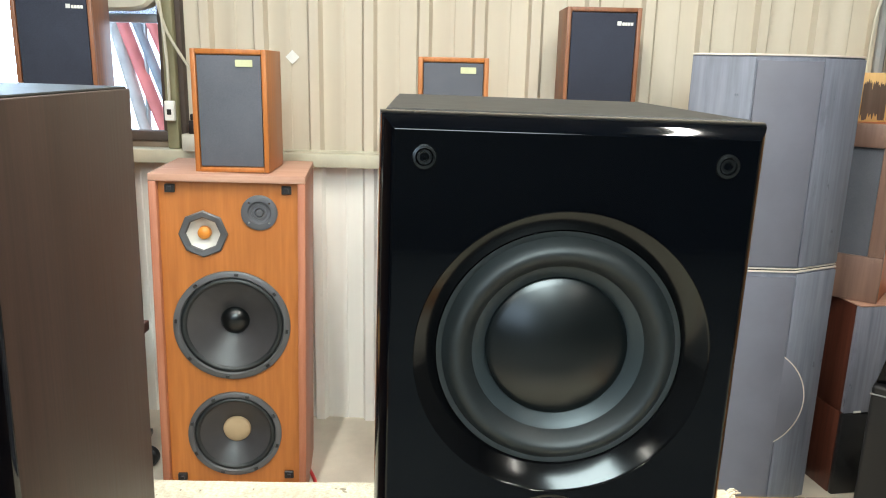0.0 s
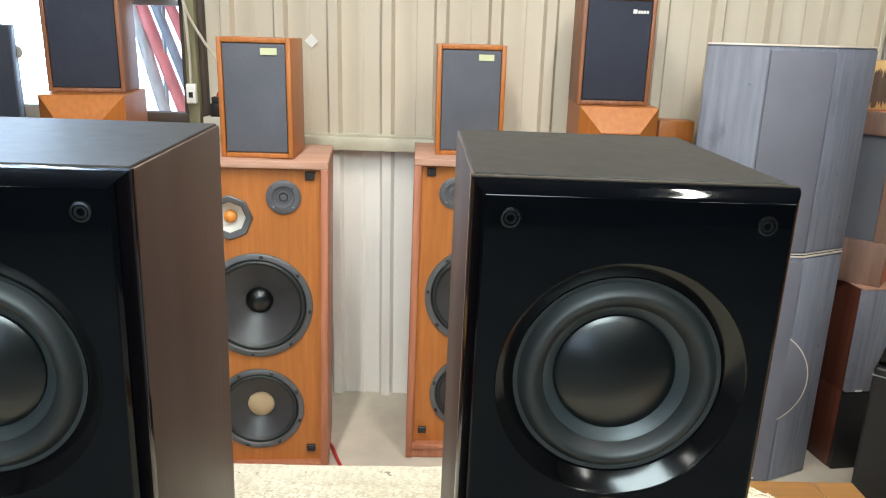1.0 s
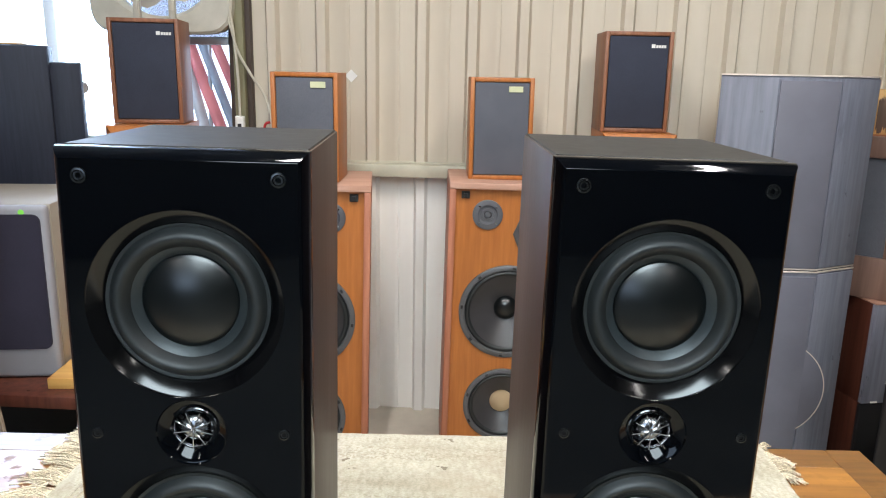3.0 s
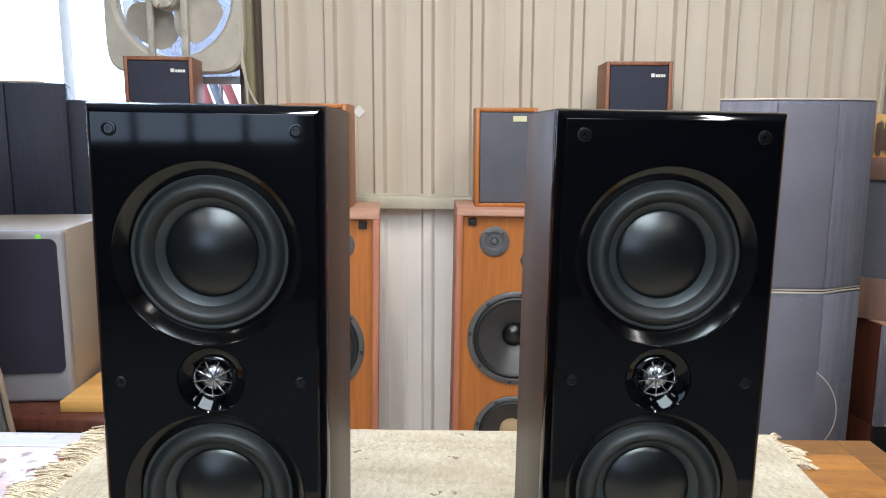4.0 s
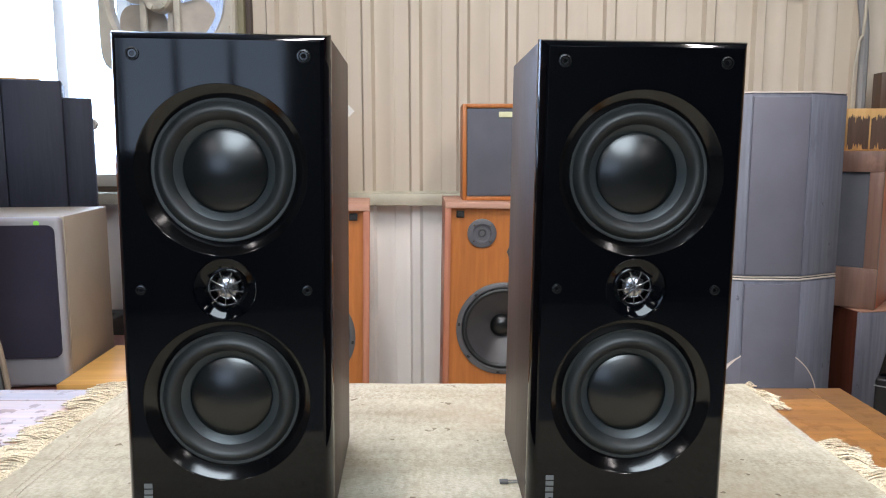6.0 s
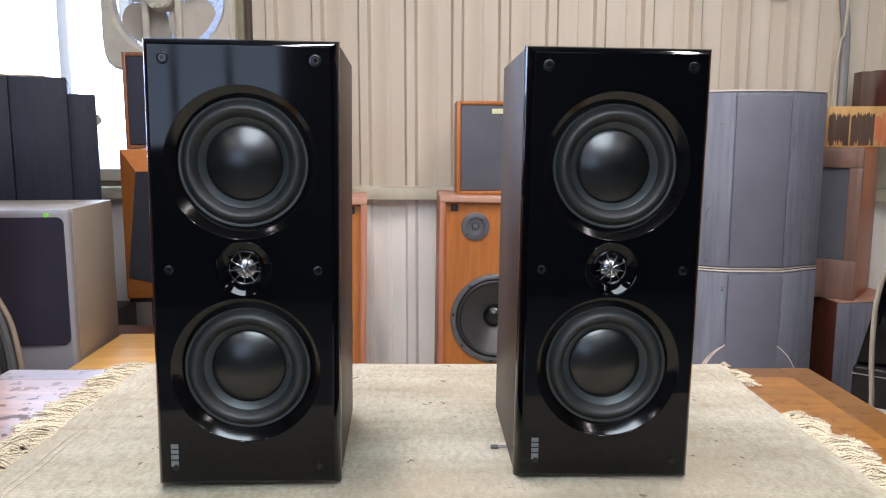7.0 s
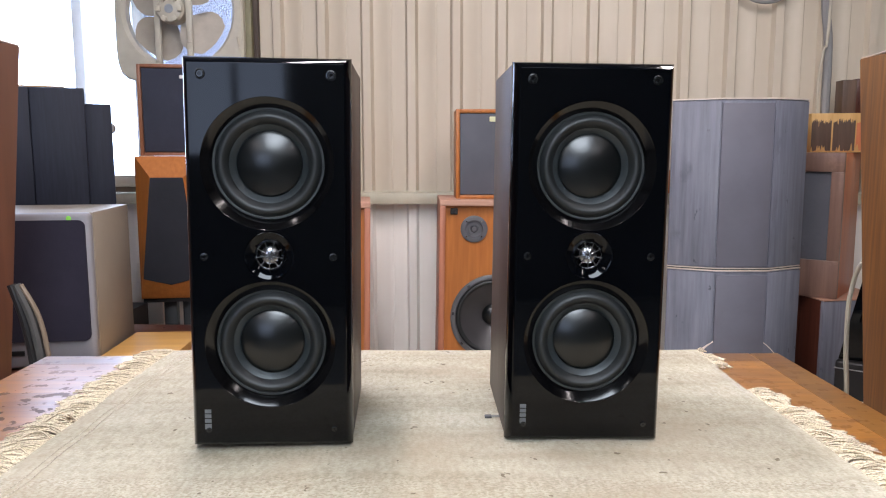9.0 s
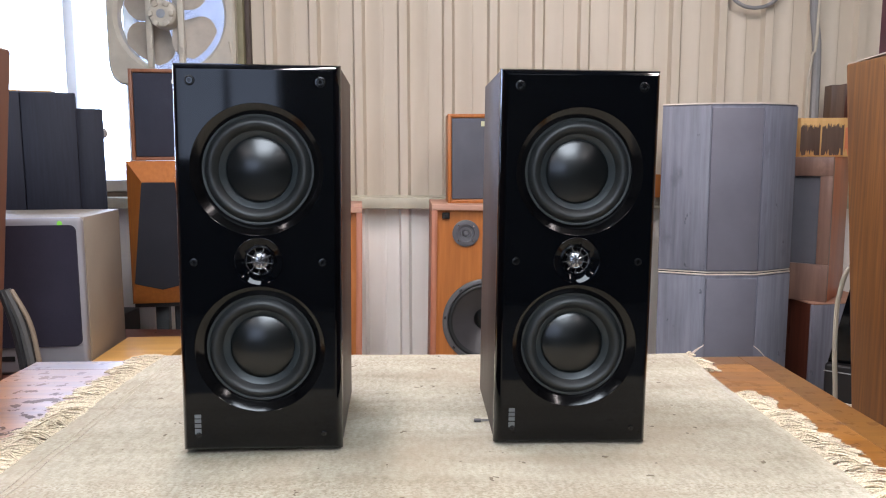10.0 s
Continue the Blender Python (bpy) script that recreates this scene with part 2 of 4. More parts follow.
def rug_weave():
    m, nt, b = graph("cream_handwoven_cotton")
    base = ramp(nt, noise_at(nt, 6, (0.7, 1.4, 1), 8), (0.28, (0.40, 0.365, 0.290)), (0.5, (0.485, 0.455, 0.372)), (0.75, (0.54, 0.515, 0.435)))
    band = ramp(nt, noise_at(nt, 17, (0.10, 1, 1), 4), (0.36, (0.76, 0.74, 0.68)), (0.55, (1, 1, 1)))
    c = mixed(nt, 0.6, base, band, "MULTIPLY")
    weave = noise_at(nt, 420, (0.5, 1, 1), 2)
    c = mixed(nt, 0.55, c, ramp(nt, weave, (0.32, (0.66, 0.64, 0.58)), (0.6, (1, 1, 1))), "MULTIPLY")
    slub = ramp(nt, noise_at(nt, 150, (1.0, 0.4, 1), 3), (0.36, (0.74, 0.71, 0.64)), (0.58, (1.04, 1.03, 1.0)))
    c = mixed(nt, 0.55, c, slub, "MULTIPLY")
    rows = ramp(nt, noise_at(nt, 21, (0.01, 1, 1), 2), (0.56, (0, 0, 0)), (0.60, (1, 1, 1)))
    dots = ramp(nt, noise_at(nt, 300, (0.8, 1.0, 1), 0), (0.56, (0, 0, 0)), (0.63, (0.55, 0.55, 0.55)))
    c = mixed(nt, mixed(nt, 1.0, rows, dots, "MULTIPLY"), c, (0.27, 0.225, 0.16))
    grime = ramp(nt, noise_at(nt, 4, detail=9, rough=0.7), (0.50, (0, 0, 0)), (0.66, (0.62, 0.62, 0.62)))
    c = mixed(nt, grime, c, (0.36, 0.30, 0.22))
    specks = ramp(nt, noise_at(nt, 48, detail=2), (0.71, (0, 0, 0)), (0.73, (0.75, 0.75, 0.75)))
    nt.links.new(mixed(nt, specks, c, (0.12, 0.09, 0.06)), b.inputs["Base Color"])
    b.inputs["Roughness"].default_value = 0.95
    b.inputs["Specular IOR Level"].default_value = 0.15
    bumped(nt, b, weave, 0.6, 0.002)
    bumped(nt, b, noise_at(nt, 30, (0.15, 1, 1), 3), 0.3, 0.004)
    return m


M_RUG = rug_weave()
M_FRINGE = cloth("cream_cotton_fringe", (0.62, 0.535, 0.395), scale=400)
M_HEM = cloth("brown_hem_thread", (0.45, 0.40, 0.31), scale=400)


def table_varnish(name, shade):
    """Varnished staves, with rings and dull marks where the gloss is worn."""
    m, nt, b = graph(name)
    info = nt.nodes.new("ShaderNodeObjectInfo")
    tone = ramp(nt, info.outputs["Random"], (0.0, (0.82, 0.78, 0.74)), (1.0, (1.1, 1.08, 1.05)))
    c = ramp(nt, noise_at(nt, 55, (0.07, 1, 1), 6), (0.3, scaled((0.17, 0.062, 0.008), shade)), (0.5, scaled((0.29, 0.120, 0.017), shade)), (0.7, scaled((0.39, 0.175, 0.027), shade)))
    c = mixed(nt, 1.0, c, tone, "MULTIPLY")
    co = nt.nodes.new("ShaderNodeTexCoord")
    geo = nt.nodes.new("ShaderNodeNewGeometry")
    mp = nt.nodes.new("ShaderNodeMapping")
    nt.links.new(geo.outputs["Position"], mp.inputs["Vector"])
    n = node(nt, "ShaderNodeTexNoise", Scale=16, Detail=5, Roughness=0.65)
    nt.links.new(mp.outputs[0], n.inputs["Vector"])
    spots = node(nt, "ShaderNodeTexNoise", Scale=42, Detail=3, Roughness=0.55)
    nt.links.new(mp.outputs[0], spots.inputs["Vector"])
    worn = ramp(nt, n.outputs["Fac"], (0.45, (0.28, 0.28, 0.28)), (0.70, (0.33, 0.33, 0.33)))
    stain = ramp(nt, spots.outputs["Fac"], (0.58, (0, 0, 0)), (0.61, (0.9, 0.9, 0.9)))
    split = nt.nodes.new("ShaderNodeSeparateXYZ")
    nt.links.new(geo.outputs["Position"], split.inputs[0])
    used = node(nt, "ShaderNodeMapRange")
    for key, value in (("From Min", -0.60), ("From Max", -0.70), ("To Min", 0.35), ("To Max", 1.0)):
        used.inputs[key].default_value = value
    nt.links.new(split.outputs["X"], used.inputs["Value"])
    stain = mixed(nt, 1.0, stain, used.outputs[0], "MULTIPLY")
    near = node(nt, "ShaderNodeMapRange")
    for key, value in (("From Min", 0.42), ("From Max", 0.10), ("To Min", 0.25), ("To Max", 1.0)):
        near.inputs[key].default_value = value
    nt.links.new(split.outputs["Y"], near.inputs["Value"])
    stain = mixed(nt, 1.0, stain, near.outputs[0], "MULTIPLY")
    nt.links.new(mixed(nt, stain, c, (0.045, 0.020, 0.010)), b.inputs["Base Color"])
    marks = mixed(nt, stain, worn, (0.75, 0.75, 0.75))
    nt.links.new(marks, b.inputs["Roughness"])
    b.inputs["Coat Weight"].default_value = 1.0
    b.inputs["Coat IOR"].default_value = 1.48
    nt.links.new(marks, b.inputs["Coat Roughness"])
    bumped(nt, b, n.outputs["Fac"], 0.05, 0.002)
    return m


M_TABLE = table_varnish("varnished_table_staves", 1.0)
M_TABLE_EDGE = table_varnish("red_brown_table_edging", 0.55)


def glowing(name, colour, power):
    m, nt, b = graph(name)
    b.inputs["Base Color"].default_value = (*colour, 1)
    b.inputs["Emission Color"].default_value = (*colour, 1)
    b.inputs["Emission Strength"].default_value = power
    return m


M_SKY = glowing("translucent_roof_sheet", (0.82, 0.95, 1.0), 15.0)
M_TUBE = glowing("lit_tube", (1.0, 0.93, 0.82), 9.0)
M_OUTSIDE = glowing("bright_overcast_distance", (0.70, 0.80, 1.0), 2.2)
M_DUSK = glowing("shaded_yard_distance", (0.62, 0.78, 1.0), 3.4)


def glass(name, rough, relief):
    m, nt, b = graph(name)
    b.inputs["Base Color"].default_value = (0.93, 0.97, 1.0, 1)
    b.inputs["Transmission Weight"].default_value = 1.0
    b.inputs["Roughness"].default_value = rough
    b.inputs["IOR"].default_value = 1.45
    if relief:
        bumped(nt, b, noise_at(nt, 190, (1, 1, 0.5), detail=3), relief, 0.012)
    return m


M_PANE = glass("clear_pane", 0.0, 0)
# Backlit metal bars: window bloom is imitated by a pale, slightly see-through material.
M_BLOOM_BAR = glass("bloom_pale_glazing_bar", 0.6, 0)
M_BLOOM_BAR.node_tree.nodes["Principled BSDF"].inputs["Transmission Weight"].default_value = 0.15
M_PATTERN = glass("patterned_glass", 0.12, 1.0)
M_PATTERN.node_tree.nodes["Principled BSDF"].inputs["Base Color"].default_value = (0.52, 0.58, 0.68, 1)


# ---- builders ----
def mesh_of(bm, material, name, smooth=True):
    me = bpy.data.meshes.new(name)
    bm.normal_update()
    bm.to_mesh(me)
    bm.free()
    me.materials.append(material)
    if smooth:
        for p in me.polygons:
            p.use_smooth = True
        me.set_sharp_from_angle(angle=radians(35))
    return me


def part(name, bm, material, parent=None, label="", m=None):
    ob = new(name, mesh_of(bm, material, name))
    ob.parent = parent
    if m is not None:
        ob.matrix_basis = m
    return tagged(ob, label)


def thing(name, m, label, category, group="", kind=""):
    ob = new(name)
    ob.matrix_basis = m
    ob.empty_display_size = 0.05
    return tagged(ob, label, category, group, kind)


def sized(m, k, kz=None):
    """The pose m for a thing made k times its drawn size (kz times in height)."""
    return m @ Matrix.Diagonal((k, k, kz or k, 1))


def box(x0, x1, y0, y1, z0, z1, bevel=0.003, seg=2):
    bm = bmesh.new()
    bmesh.ops.create_cube(bm, size=1.0)
    for v in bm.verts:
        v.co = (x0 + (v.co.x + 0.5) * (x1 - x0), y0 + (v.co.y + 0.5) * (y1 - y0), z0 + (v.co.z + 0.5) * (z1 - z0))
    if bevel:
        bmesh.ops.bevel(bm, geom=bm.edges[:], offset=bevel, segments=seg, affect="EDGES", profile=0.5)
    return bm


def lathe(profile, x=0.0, z=0.0, n=64, y=0.0):
    """A turned shape round an axis along y; profile of (radius, depth)."""
    bm = bmesh.new()
    rings = []
    for r, d in profile:
        if r < 1e-6:
            rings.append([bm.verts.new((x, y + d, z))])
        else:
            rings.append([bm.verts.new((x + r * math.cos(2 * math.pi * i / n), y + d, z + r * math.sin(2 * math.pi * i / n))) for i in range(n)])
    for a, b in zip(rings, rings[1:]):
        for i in range(n):
            j = (i + 1) % n
            if len(b) == 1:
                bm.faces.new((a[i], a[j], b[0]))
            elif len(a) == 1:
                bm.faces.new((a[0], b[j], b[i]))
            else:
                bm.faces.new((a[i], a[j], b[j], b[i]))
    bmesh.ops.recalc_face_normals(bm, faces=bm.faces[:])
    return bm


def arc(r0, d0, r1, d1, bulge, n=8):
    """Points of a half roll from (r0, d0) to (r1, d1) that swells towards the front."""
    return [(r0 + (r1 - r0) * k / n, d0 + (d1 - d0) * k / n - bulge * math.sin(math.pi * k / n)) for k in range(n + 1)]


def prism(points, y0, y1, bevel=0.0):
    """A polygon in x and z, given depth along y."""
    bm = bmesh.new()
    a = [bm.verts.new((x, y0, z)) for x, z in points]
    b = [bm.verts.new((x, y1, z)) for x, z in points]
    bm.faces.new(a)
    bm.faces.new(b[::-1])
    for i in range(len(a)):
        j = (i + 1) % len(a)
        bm.faces.new((a[j], a[i], b[i], b[j]))
    bmesh.ops.recalc_face_normals(bm, faces=bm.faces[:])
    if bevel:
        bmesh.ops.bevel(bm, geom=bm.edges[:], offset=bevel, segments=2, affect="EDGES", profile=0.5)
    return bm


def column(points, z0, z1, bevel=0.0):
    """A polygon in plan, given height."""
    bm = prism(points, z0, z1, bevel)
    for v in bm.verts:
        v.co = (v.co.x, v.co.z, v.co.y)
    bmesh.ops.recalc_face_normals(bm, faces=bm.faces[:])
    return bm


def tube(points, radius, n=8):
    """A round cable or pipe through points."""
    pts = [Vector(p) for p in points]
    fine = []
    for i in range(len(pts) - 1):
        p0, p1, p2, p3 = pts[max(i - 1, 0)], pts[i], pts[i + 1], pts[min(i + 2, len(pts) - 1)]
        for k in range(6):
            t = k / 6
            fine.append(0.5 * ((2 * p1) + (p2 - p0) * t + (2 * p0 - 5 * p1 + 4 * p2 - p3) * t * t + (3 * p1 - p0 - 3 * p2 + p3) * t ** 3))
    fine.append(pts[-1])
    bm = bmesh.new()
    rings = []
    for i, p in enumerate(fine):
        d = (fine[min(i + 1, len(fine) - 1)] - fine[max(i - 1, 0)]).normalized()
        side = d.cross(Vector((0.31, 0.17, 0.93))).normalized()
        up = side.cross(d)
        rings.append([bm.verts.new(p + radius * (math.cos(a) * side + math.sin(a) * up)) for a in (2 * math.pi * k / n for k in range(n))])
    for a, b in zip(rings, rings[1:]):
        for k in range(n):
            bm.faces.new((a[k], a[(k + 1) % n], b[(k + 1) % n], b[k]))
    bm.faces.new(rings[0][::-1])
    bm.faces.new(rings[-1])
    bmesh.ops.recalc_face_normals(bm, faces=bm.faces[:])
    return bm


def plate_with_holes(w0, w1, h0, h1, y, holes, n=64):
    """A flat face in x and z with round holes (x, z, radius)."""
    bm = bmesh.new()
    loops = [[(w0, h0), (w1, h0), (w1, h1), (w0, h1)]]
    loops += [[(x + r * math.cos(2 * math.pi * i / n), z + r * math.sin(2 * math.pi * i / n)) for i in range(n)] for x, z, r in holes]
    edges = []
    for lp in loops:
        vs = [bm.verts.new((x, y, z)) for x, z in lp]
        edges += [bm.edges.new((vs[i], vs[(i + 1) % len(vs)])) for i in range(len(vs))]
    bmesh.ops.triangle_fill(bm, use_beauty=True, use_dissolve=False, edges=edges, normal=(0, -1, 0))
    for f in bm.faces:
        if f.normal.y > 0:
            f.normal_flip()
    return bm


def joined(*bms):
    out = bmesh.new()
    for b in bms:
        me = bpy.data.meshes.new("joint")
        b.to_mesh(me)
        b.free()
        out.from_mesh(me)
        bpy.data.meshes.remove(me)
    return out


# ---- the room ----
WALL_Y, PITCH = 2.265, 0.1889


def sheet(x0, x1, z0, z1, y, depth=0.025, start=-0.365):
    """Profiled steel sheet: broad pans, narrow ribs towards the room."""
    k0 = math.floor((x0 - start) / PITCH) - 1
    line = []
    for k in range(k0, k0 + int((x1 - x0) / PITCH) + 4):
        a = start + k * PITCH
        line += [(a, 0.0), (a + 0.011, -depth), (a + 0.043, -depth), (a + 0.054, 0.0), (a + 0.105, 0.0), (a + 0.110, -0.003), (a + 0.128, -0.003), (a + 0.132, 0.0)]
    line = [(x0, 0.0)] + [p for p in line if x0 < p[0] < x1] + [(x1, 0.0)]
    bm = bmesh.new()
    rows = [[bm.verts.new((x, y + d, z)) for x, d in line] for z in (z0, z1)]
    back = [[bm.verts.new((x, y + d + 0.004, z)) for x, d in line] for z in (z0, z1)]
    for i in range(len(line) - 1):
        bm.faces.new((rows[0][i], rows[0][i + 1], rows[1][i + 1], rows[1][i]))
        bm.faces.new((back[0][i + 1], back[0][i], back[1][i], back[1][i + 1]))
    for r in (0, 1):
        for i in range(len(line) - 1):
            bm.faces.new((rows[r][i], back[r][i], back[r][i + 1], rows[r][i + 1]))
    bmesh.ops.recalc_face_normals(bm, faces=bm.faces[:])
    return bm


def structure(name, bm, material, label, category):
    ob = part(name, bm, material)
    return tagged(ob, label, category, "", "structure")


structure("floor", box(-3.2, 3.4, -1.2, 2.45, -0.1, 0.0, 0), M_CEMENT, "dusty beige concrete workshop floor", "floor")
# Unseen slab added in a darker colour, to darken what the black fronts reflect.
structure("floor_rear", box(-3.2, 3.4, -5.0, -1.2, -0.1, 0.0, 0), M_DARKFLOOR, "unseen rear concrete floor, darkened to keep reflections black", "floor")
structure("ceiling", box(-3.2, 3.4, -5.0, 2.45, 3.2, 3.3, 0), M_ROOF, "grey metal sheet workshop ceiling", "ceiling")
structure("skylight", box(-0.80, 0.80, -4.30, -1.80, 3.17, 3.196, 0.004), M_SKY, "translucent roof sheet glowing with daylight", "skylight")
WIN_X0, WIN_X1, WIN_Z0, WIN_Z1 = -2.75, -1.050, 1.058, 3.05
wall = thing("wall_north", pose(0, 0, 0), "cream profiled steel sheet workshop wall", "wall", "", "structure")
part("upper_sheet", sheet(-0.988, 3.3, 1.038, 3.2, WALL_Y), M_WALL, wall)
part("lower_sheet", sheet(-0.988, 3.3, 0.0, 0.988, WALL_Y + 0.012), M_WALL_LOW, wall)
part("lower_sheet", sheet(-3.1, -0.988, 0.0, 0.988, WALL_Y + 0.012), M_WALL_LOW, wall)
part("sill_panel", box(-3.1, -1.050, WALL_Y + 0.02, WALL_Y + 0.06, 0.988, WIN_Z0, 0), M_SILL, wall)
part("upper_sheet", sheet(-3.1, -0.988, WIN_Z1, 3.2, WALL_Y), M_WALL, wall)
part("upper_sheet", sheet(-3.1, WIN_X0, WIN_Z0, WIN_Z1, WALL_Y), M_WALL, wall)
# Unseen walls close the room; its dimness is put into their dark colour.
structure("wall_east", box(3.3, 3.4, -5.0, 2.45, 0, 3.2, 0), M_BLUEGREY, "unseen side wall, coloured dark to keep reflections dim", "wall")
structure("wall_west", box(-3.2, -3.1, -5.0, 2.45, 0, 3.2, 0), M_BLUEGREY, "unseen side wall, coloured dark to keep reflections dim", "wall")
south = thing("wall_south", pose(0, 0, 0), "unseen rear wall with window, coloured dark to keep reflections dim", "wall", "", "structure")
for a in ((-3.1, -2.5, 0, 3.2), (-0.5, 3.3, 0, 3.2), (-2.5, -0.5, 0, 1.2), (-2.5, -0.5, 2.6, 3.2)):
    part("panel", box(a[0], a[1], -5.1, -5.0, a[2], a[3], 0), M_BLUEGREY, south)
structure("trim_girt", joined(box(-3.1, 3.3, WALL_Y - 0.076, WALL_Y + 0.005, 0.988, 1.0365, 0.006), box(-0.988, 3.3, WALL_Y - 0.031, WALL_Y - 0.026, 1.037, 1.044, 0)), M_GIRT, "cream painted steel rail along the wall", "rail")
structure("trim_post", box(-1.045, -1.003, WALL_Y - 0.055, WALL_Y + 0.01, 1.037, 3.2, 0.006), M_POST, "olive painted steel window post", "post")
structure("trim_gap", box(-1.0025, -0.983, WALL_Y - 0.032, WALL_Y + 0.008, 1.037, 3.2, 0.002), M_DARKGAP, "dark brown steel edge strip", "trim")
window = thing("window_1", pose(0, 0, 0), "bright aluminium window with translucent panes", "window", "", "structure")
part("window_frame", joined(box(WIN_X0, -1.496, 2.275, 2.335, WIN_Z0, WIN_Z0 + 0.050, 0.004), box(WIN_X0, WIN_X1, 2.275, 2.335, WIN_Z1 - 0.04, WIN_Z1, 0.004)), M_FAN, window)
part("bottom_rail", box(-1.4955, WIN_X1, 2.277, 2.333, WIN_Z0, WIN_Z0 + 0.034, 0.003), M_DARKGAP, window, "dark brown bottom rail")
for x in (-2.70, -1.803, -1.54, -1.082):
    part("mullion", box(x, x + 0.045, 2.275, 2.335, WIN_Z0 + 0.035, WIN_Z1 - 0.04, 0.004), M_BLOOM_BAR if x < -1.1 else M_DARKGAP, window)
for x0, x1, mt in ((-2.655, -1.803, M_PANE), (-1.758, -1.54, M_PANE), (-1.495, -1.082, M_PATTERN)):
    p = part("pane", box(x0, x1, 2.301, 2.305, WIN_Z0 + 0.035 if mt is M_PANE else 1.497, WIN_Z1 - 0.04, 0), mt, window)
    p.visible_shadow = False
part("transom", box(-1.494, -1.083, 2.277, 2.333, 1.467, 1.496, 0.004), M_ALU, window)
back_window = thing("window_2", pose(0, 0, 0), "bright rear window with steel bars", "window", "", "structure")
for k in range(6):
    part("mullion", box(-2.5 + 0.39 * k, -2.45 + 0.39 * k, -5.06, -5.02, 1.2, 2.6, 0.004), M_ALU, back_window)
structure("backdrop_north", box(-5.5, 1.0, 6.0, 6.05, -0.5, 5.5, 0), M_OUTSIDE, "bright white overcast daylight outside", "backdrop")
structure("backdrop_south", box(-5.5, 2.0, -8.05, -8.0, -0.5, 5.5, 0), M_DUSK, "shaded bluish yard outside", "backdrop")


def outdoor_pipe(x, z, slope, r, mt, label):
    """A straight pipe that passes (x, z) outside the window and leans by slope."""
    ob = part("pipe", tube([(x + slope * (z - h), 2.80 + 0.1 * r, h) for h in (0.0, 1.0, 2.0, 3.0)], r, 12), mt)
    tagged(ob, label, "pipe", "pipes outside the window")


M_HAZE = plain("weathered_pale_pipe", (0.62, 0.60, 0.60), 0.6, vary=0.2)
M_STEELBLUE = plain("blue_grey_steel_pipe", (0.33, 0.38, 0.46), 0.5, vary=0.2)
for x, z, slope, r, mt, lb in ((-1.368, 1.262, 0.347, 0.026, M_RED, "red painted pipe leaning outside the window"), (-1.298, 1.422, 0.40, 0.022, M_RED, "red painted pipe leaning outside the window"), (-1.333, 1.337, 0.352, 0.020, M_STEELBLUE, "blue-grey steel pipe leaning outside the window"), (-1.413, 1.195, 0.24, 0.026, M_HAZE, "weathered pale pipe leaning outside the window"), (-1.358, 1.262, -0.03, 0.010, M_ALU, "bare steel pipe upright outside the window")):
    outdoor_pipe(x, z, slope, r, mt, lb)


def ceiling_light(x, y, turn):
    t = thing("ceiling_light", pose(x, y, 3.2, 0, 0, turn), "white fluorescent batten fixed to the ceiling", "lamp", "ceiling lights")
    part("housing", box(-0.06, 0.06, -0.62, 0.62, -0.30, -0.002, 0.01), M_WHITE, t)
    part("tube", lathe([(0.0, -0.6), (0.013, -0.6), (0.013, 0.6), (0.0, 0.6)], 0, -0.316, 12), M_TUBE, t)


for tx, ty, turn, watts in TUBES:
    ceiling_light(tx, ty, turn)


# ---- the table and rug ----
TOP = 0.818
table = thing("table", pose(0, 0, 0, 0, 0, 3), "varnished brown wooden table with stained top", "table")
X0, X1, Y0, Y1 = -0.868, 0.539, -0.33, 0.448
for y in (Y0 + 0.06, Y1 - 0.085):
    part("apron", box(X0 + 0.06, X1 - 0.06, y, y + 0.025, TOP - 0.13, TOP - 0.034, 0.002), M_CABWOOD_DARK, table)
for x in (X0 + 0.07, X1 - 0.13):
    for y in (Y0 + 0.07, Y1 - 0.13):
        part("leg", box(x, x + 0.06, y, y + 0.06, 0, TOP - 0.034, 0.006), M_CABWOOD_DARK, table)
EDGE = 0.055
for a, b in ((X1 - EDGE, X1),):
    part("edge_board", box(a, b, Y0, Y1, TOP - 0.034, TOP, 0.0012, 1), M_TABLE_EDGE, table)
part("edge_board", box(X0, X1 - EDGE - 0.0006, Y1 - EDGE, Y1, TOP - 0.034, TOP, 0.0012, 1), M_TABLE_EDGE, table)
rows = 13
dy = (Y1 - EDGE - Y0) / rows
for k in range(rows):
    y = Y0 + k * dy
    cuts = [X0] + sorted(random.uniform(X0 + 0.2, X1 - 0.2) for _ in range(2)) + [X1 - EDGE]
    for a, b in zip(cuts, cuts[1:]):
        if b - a > 0.02:
            part("stave", box(a, b, y, y + dy, TOP - 0.03, TOP - random.uniform(0.0, 0.0001), 0), M_TABLE, table)


def weave_height(x, y):
    return 0.008 + 0.0022 * noise.noise((x * 6, y * 6, 0.3)) + 0.0008 * noise.noise((x * 30, y * 60, 1.3))


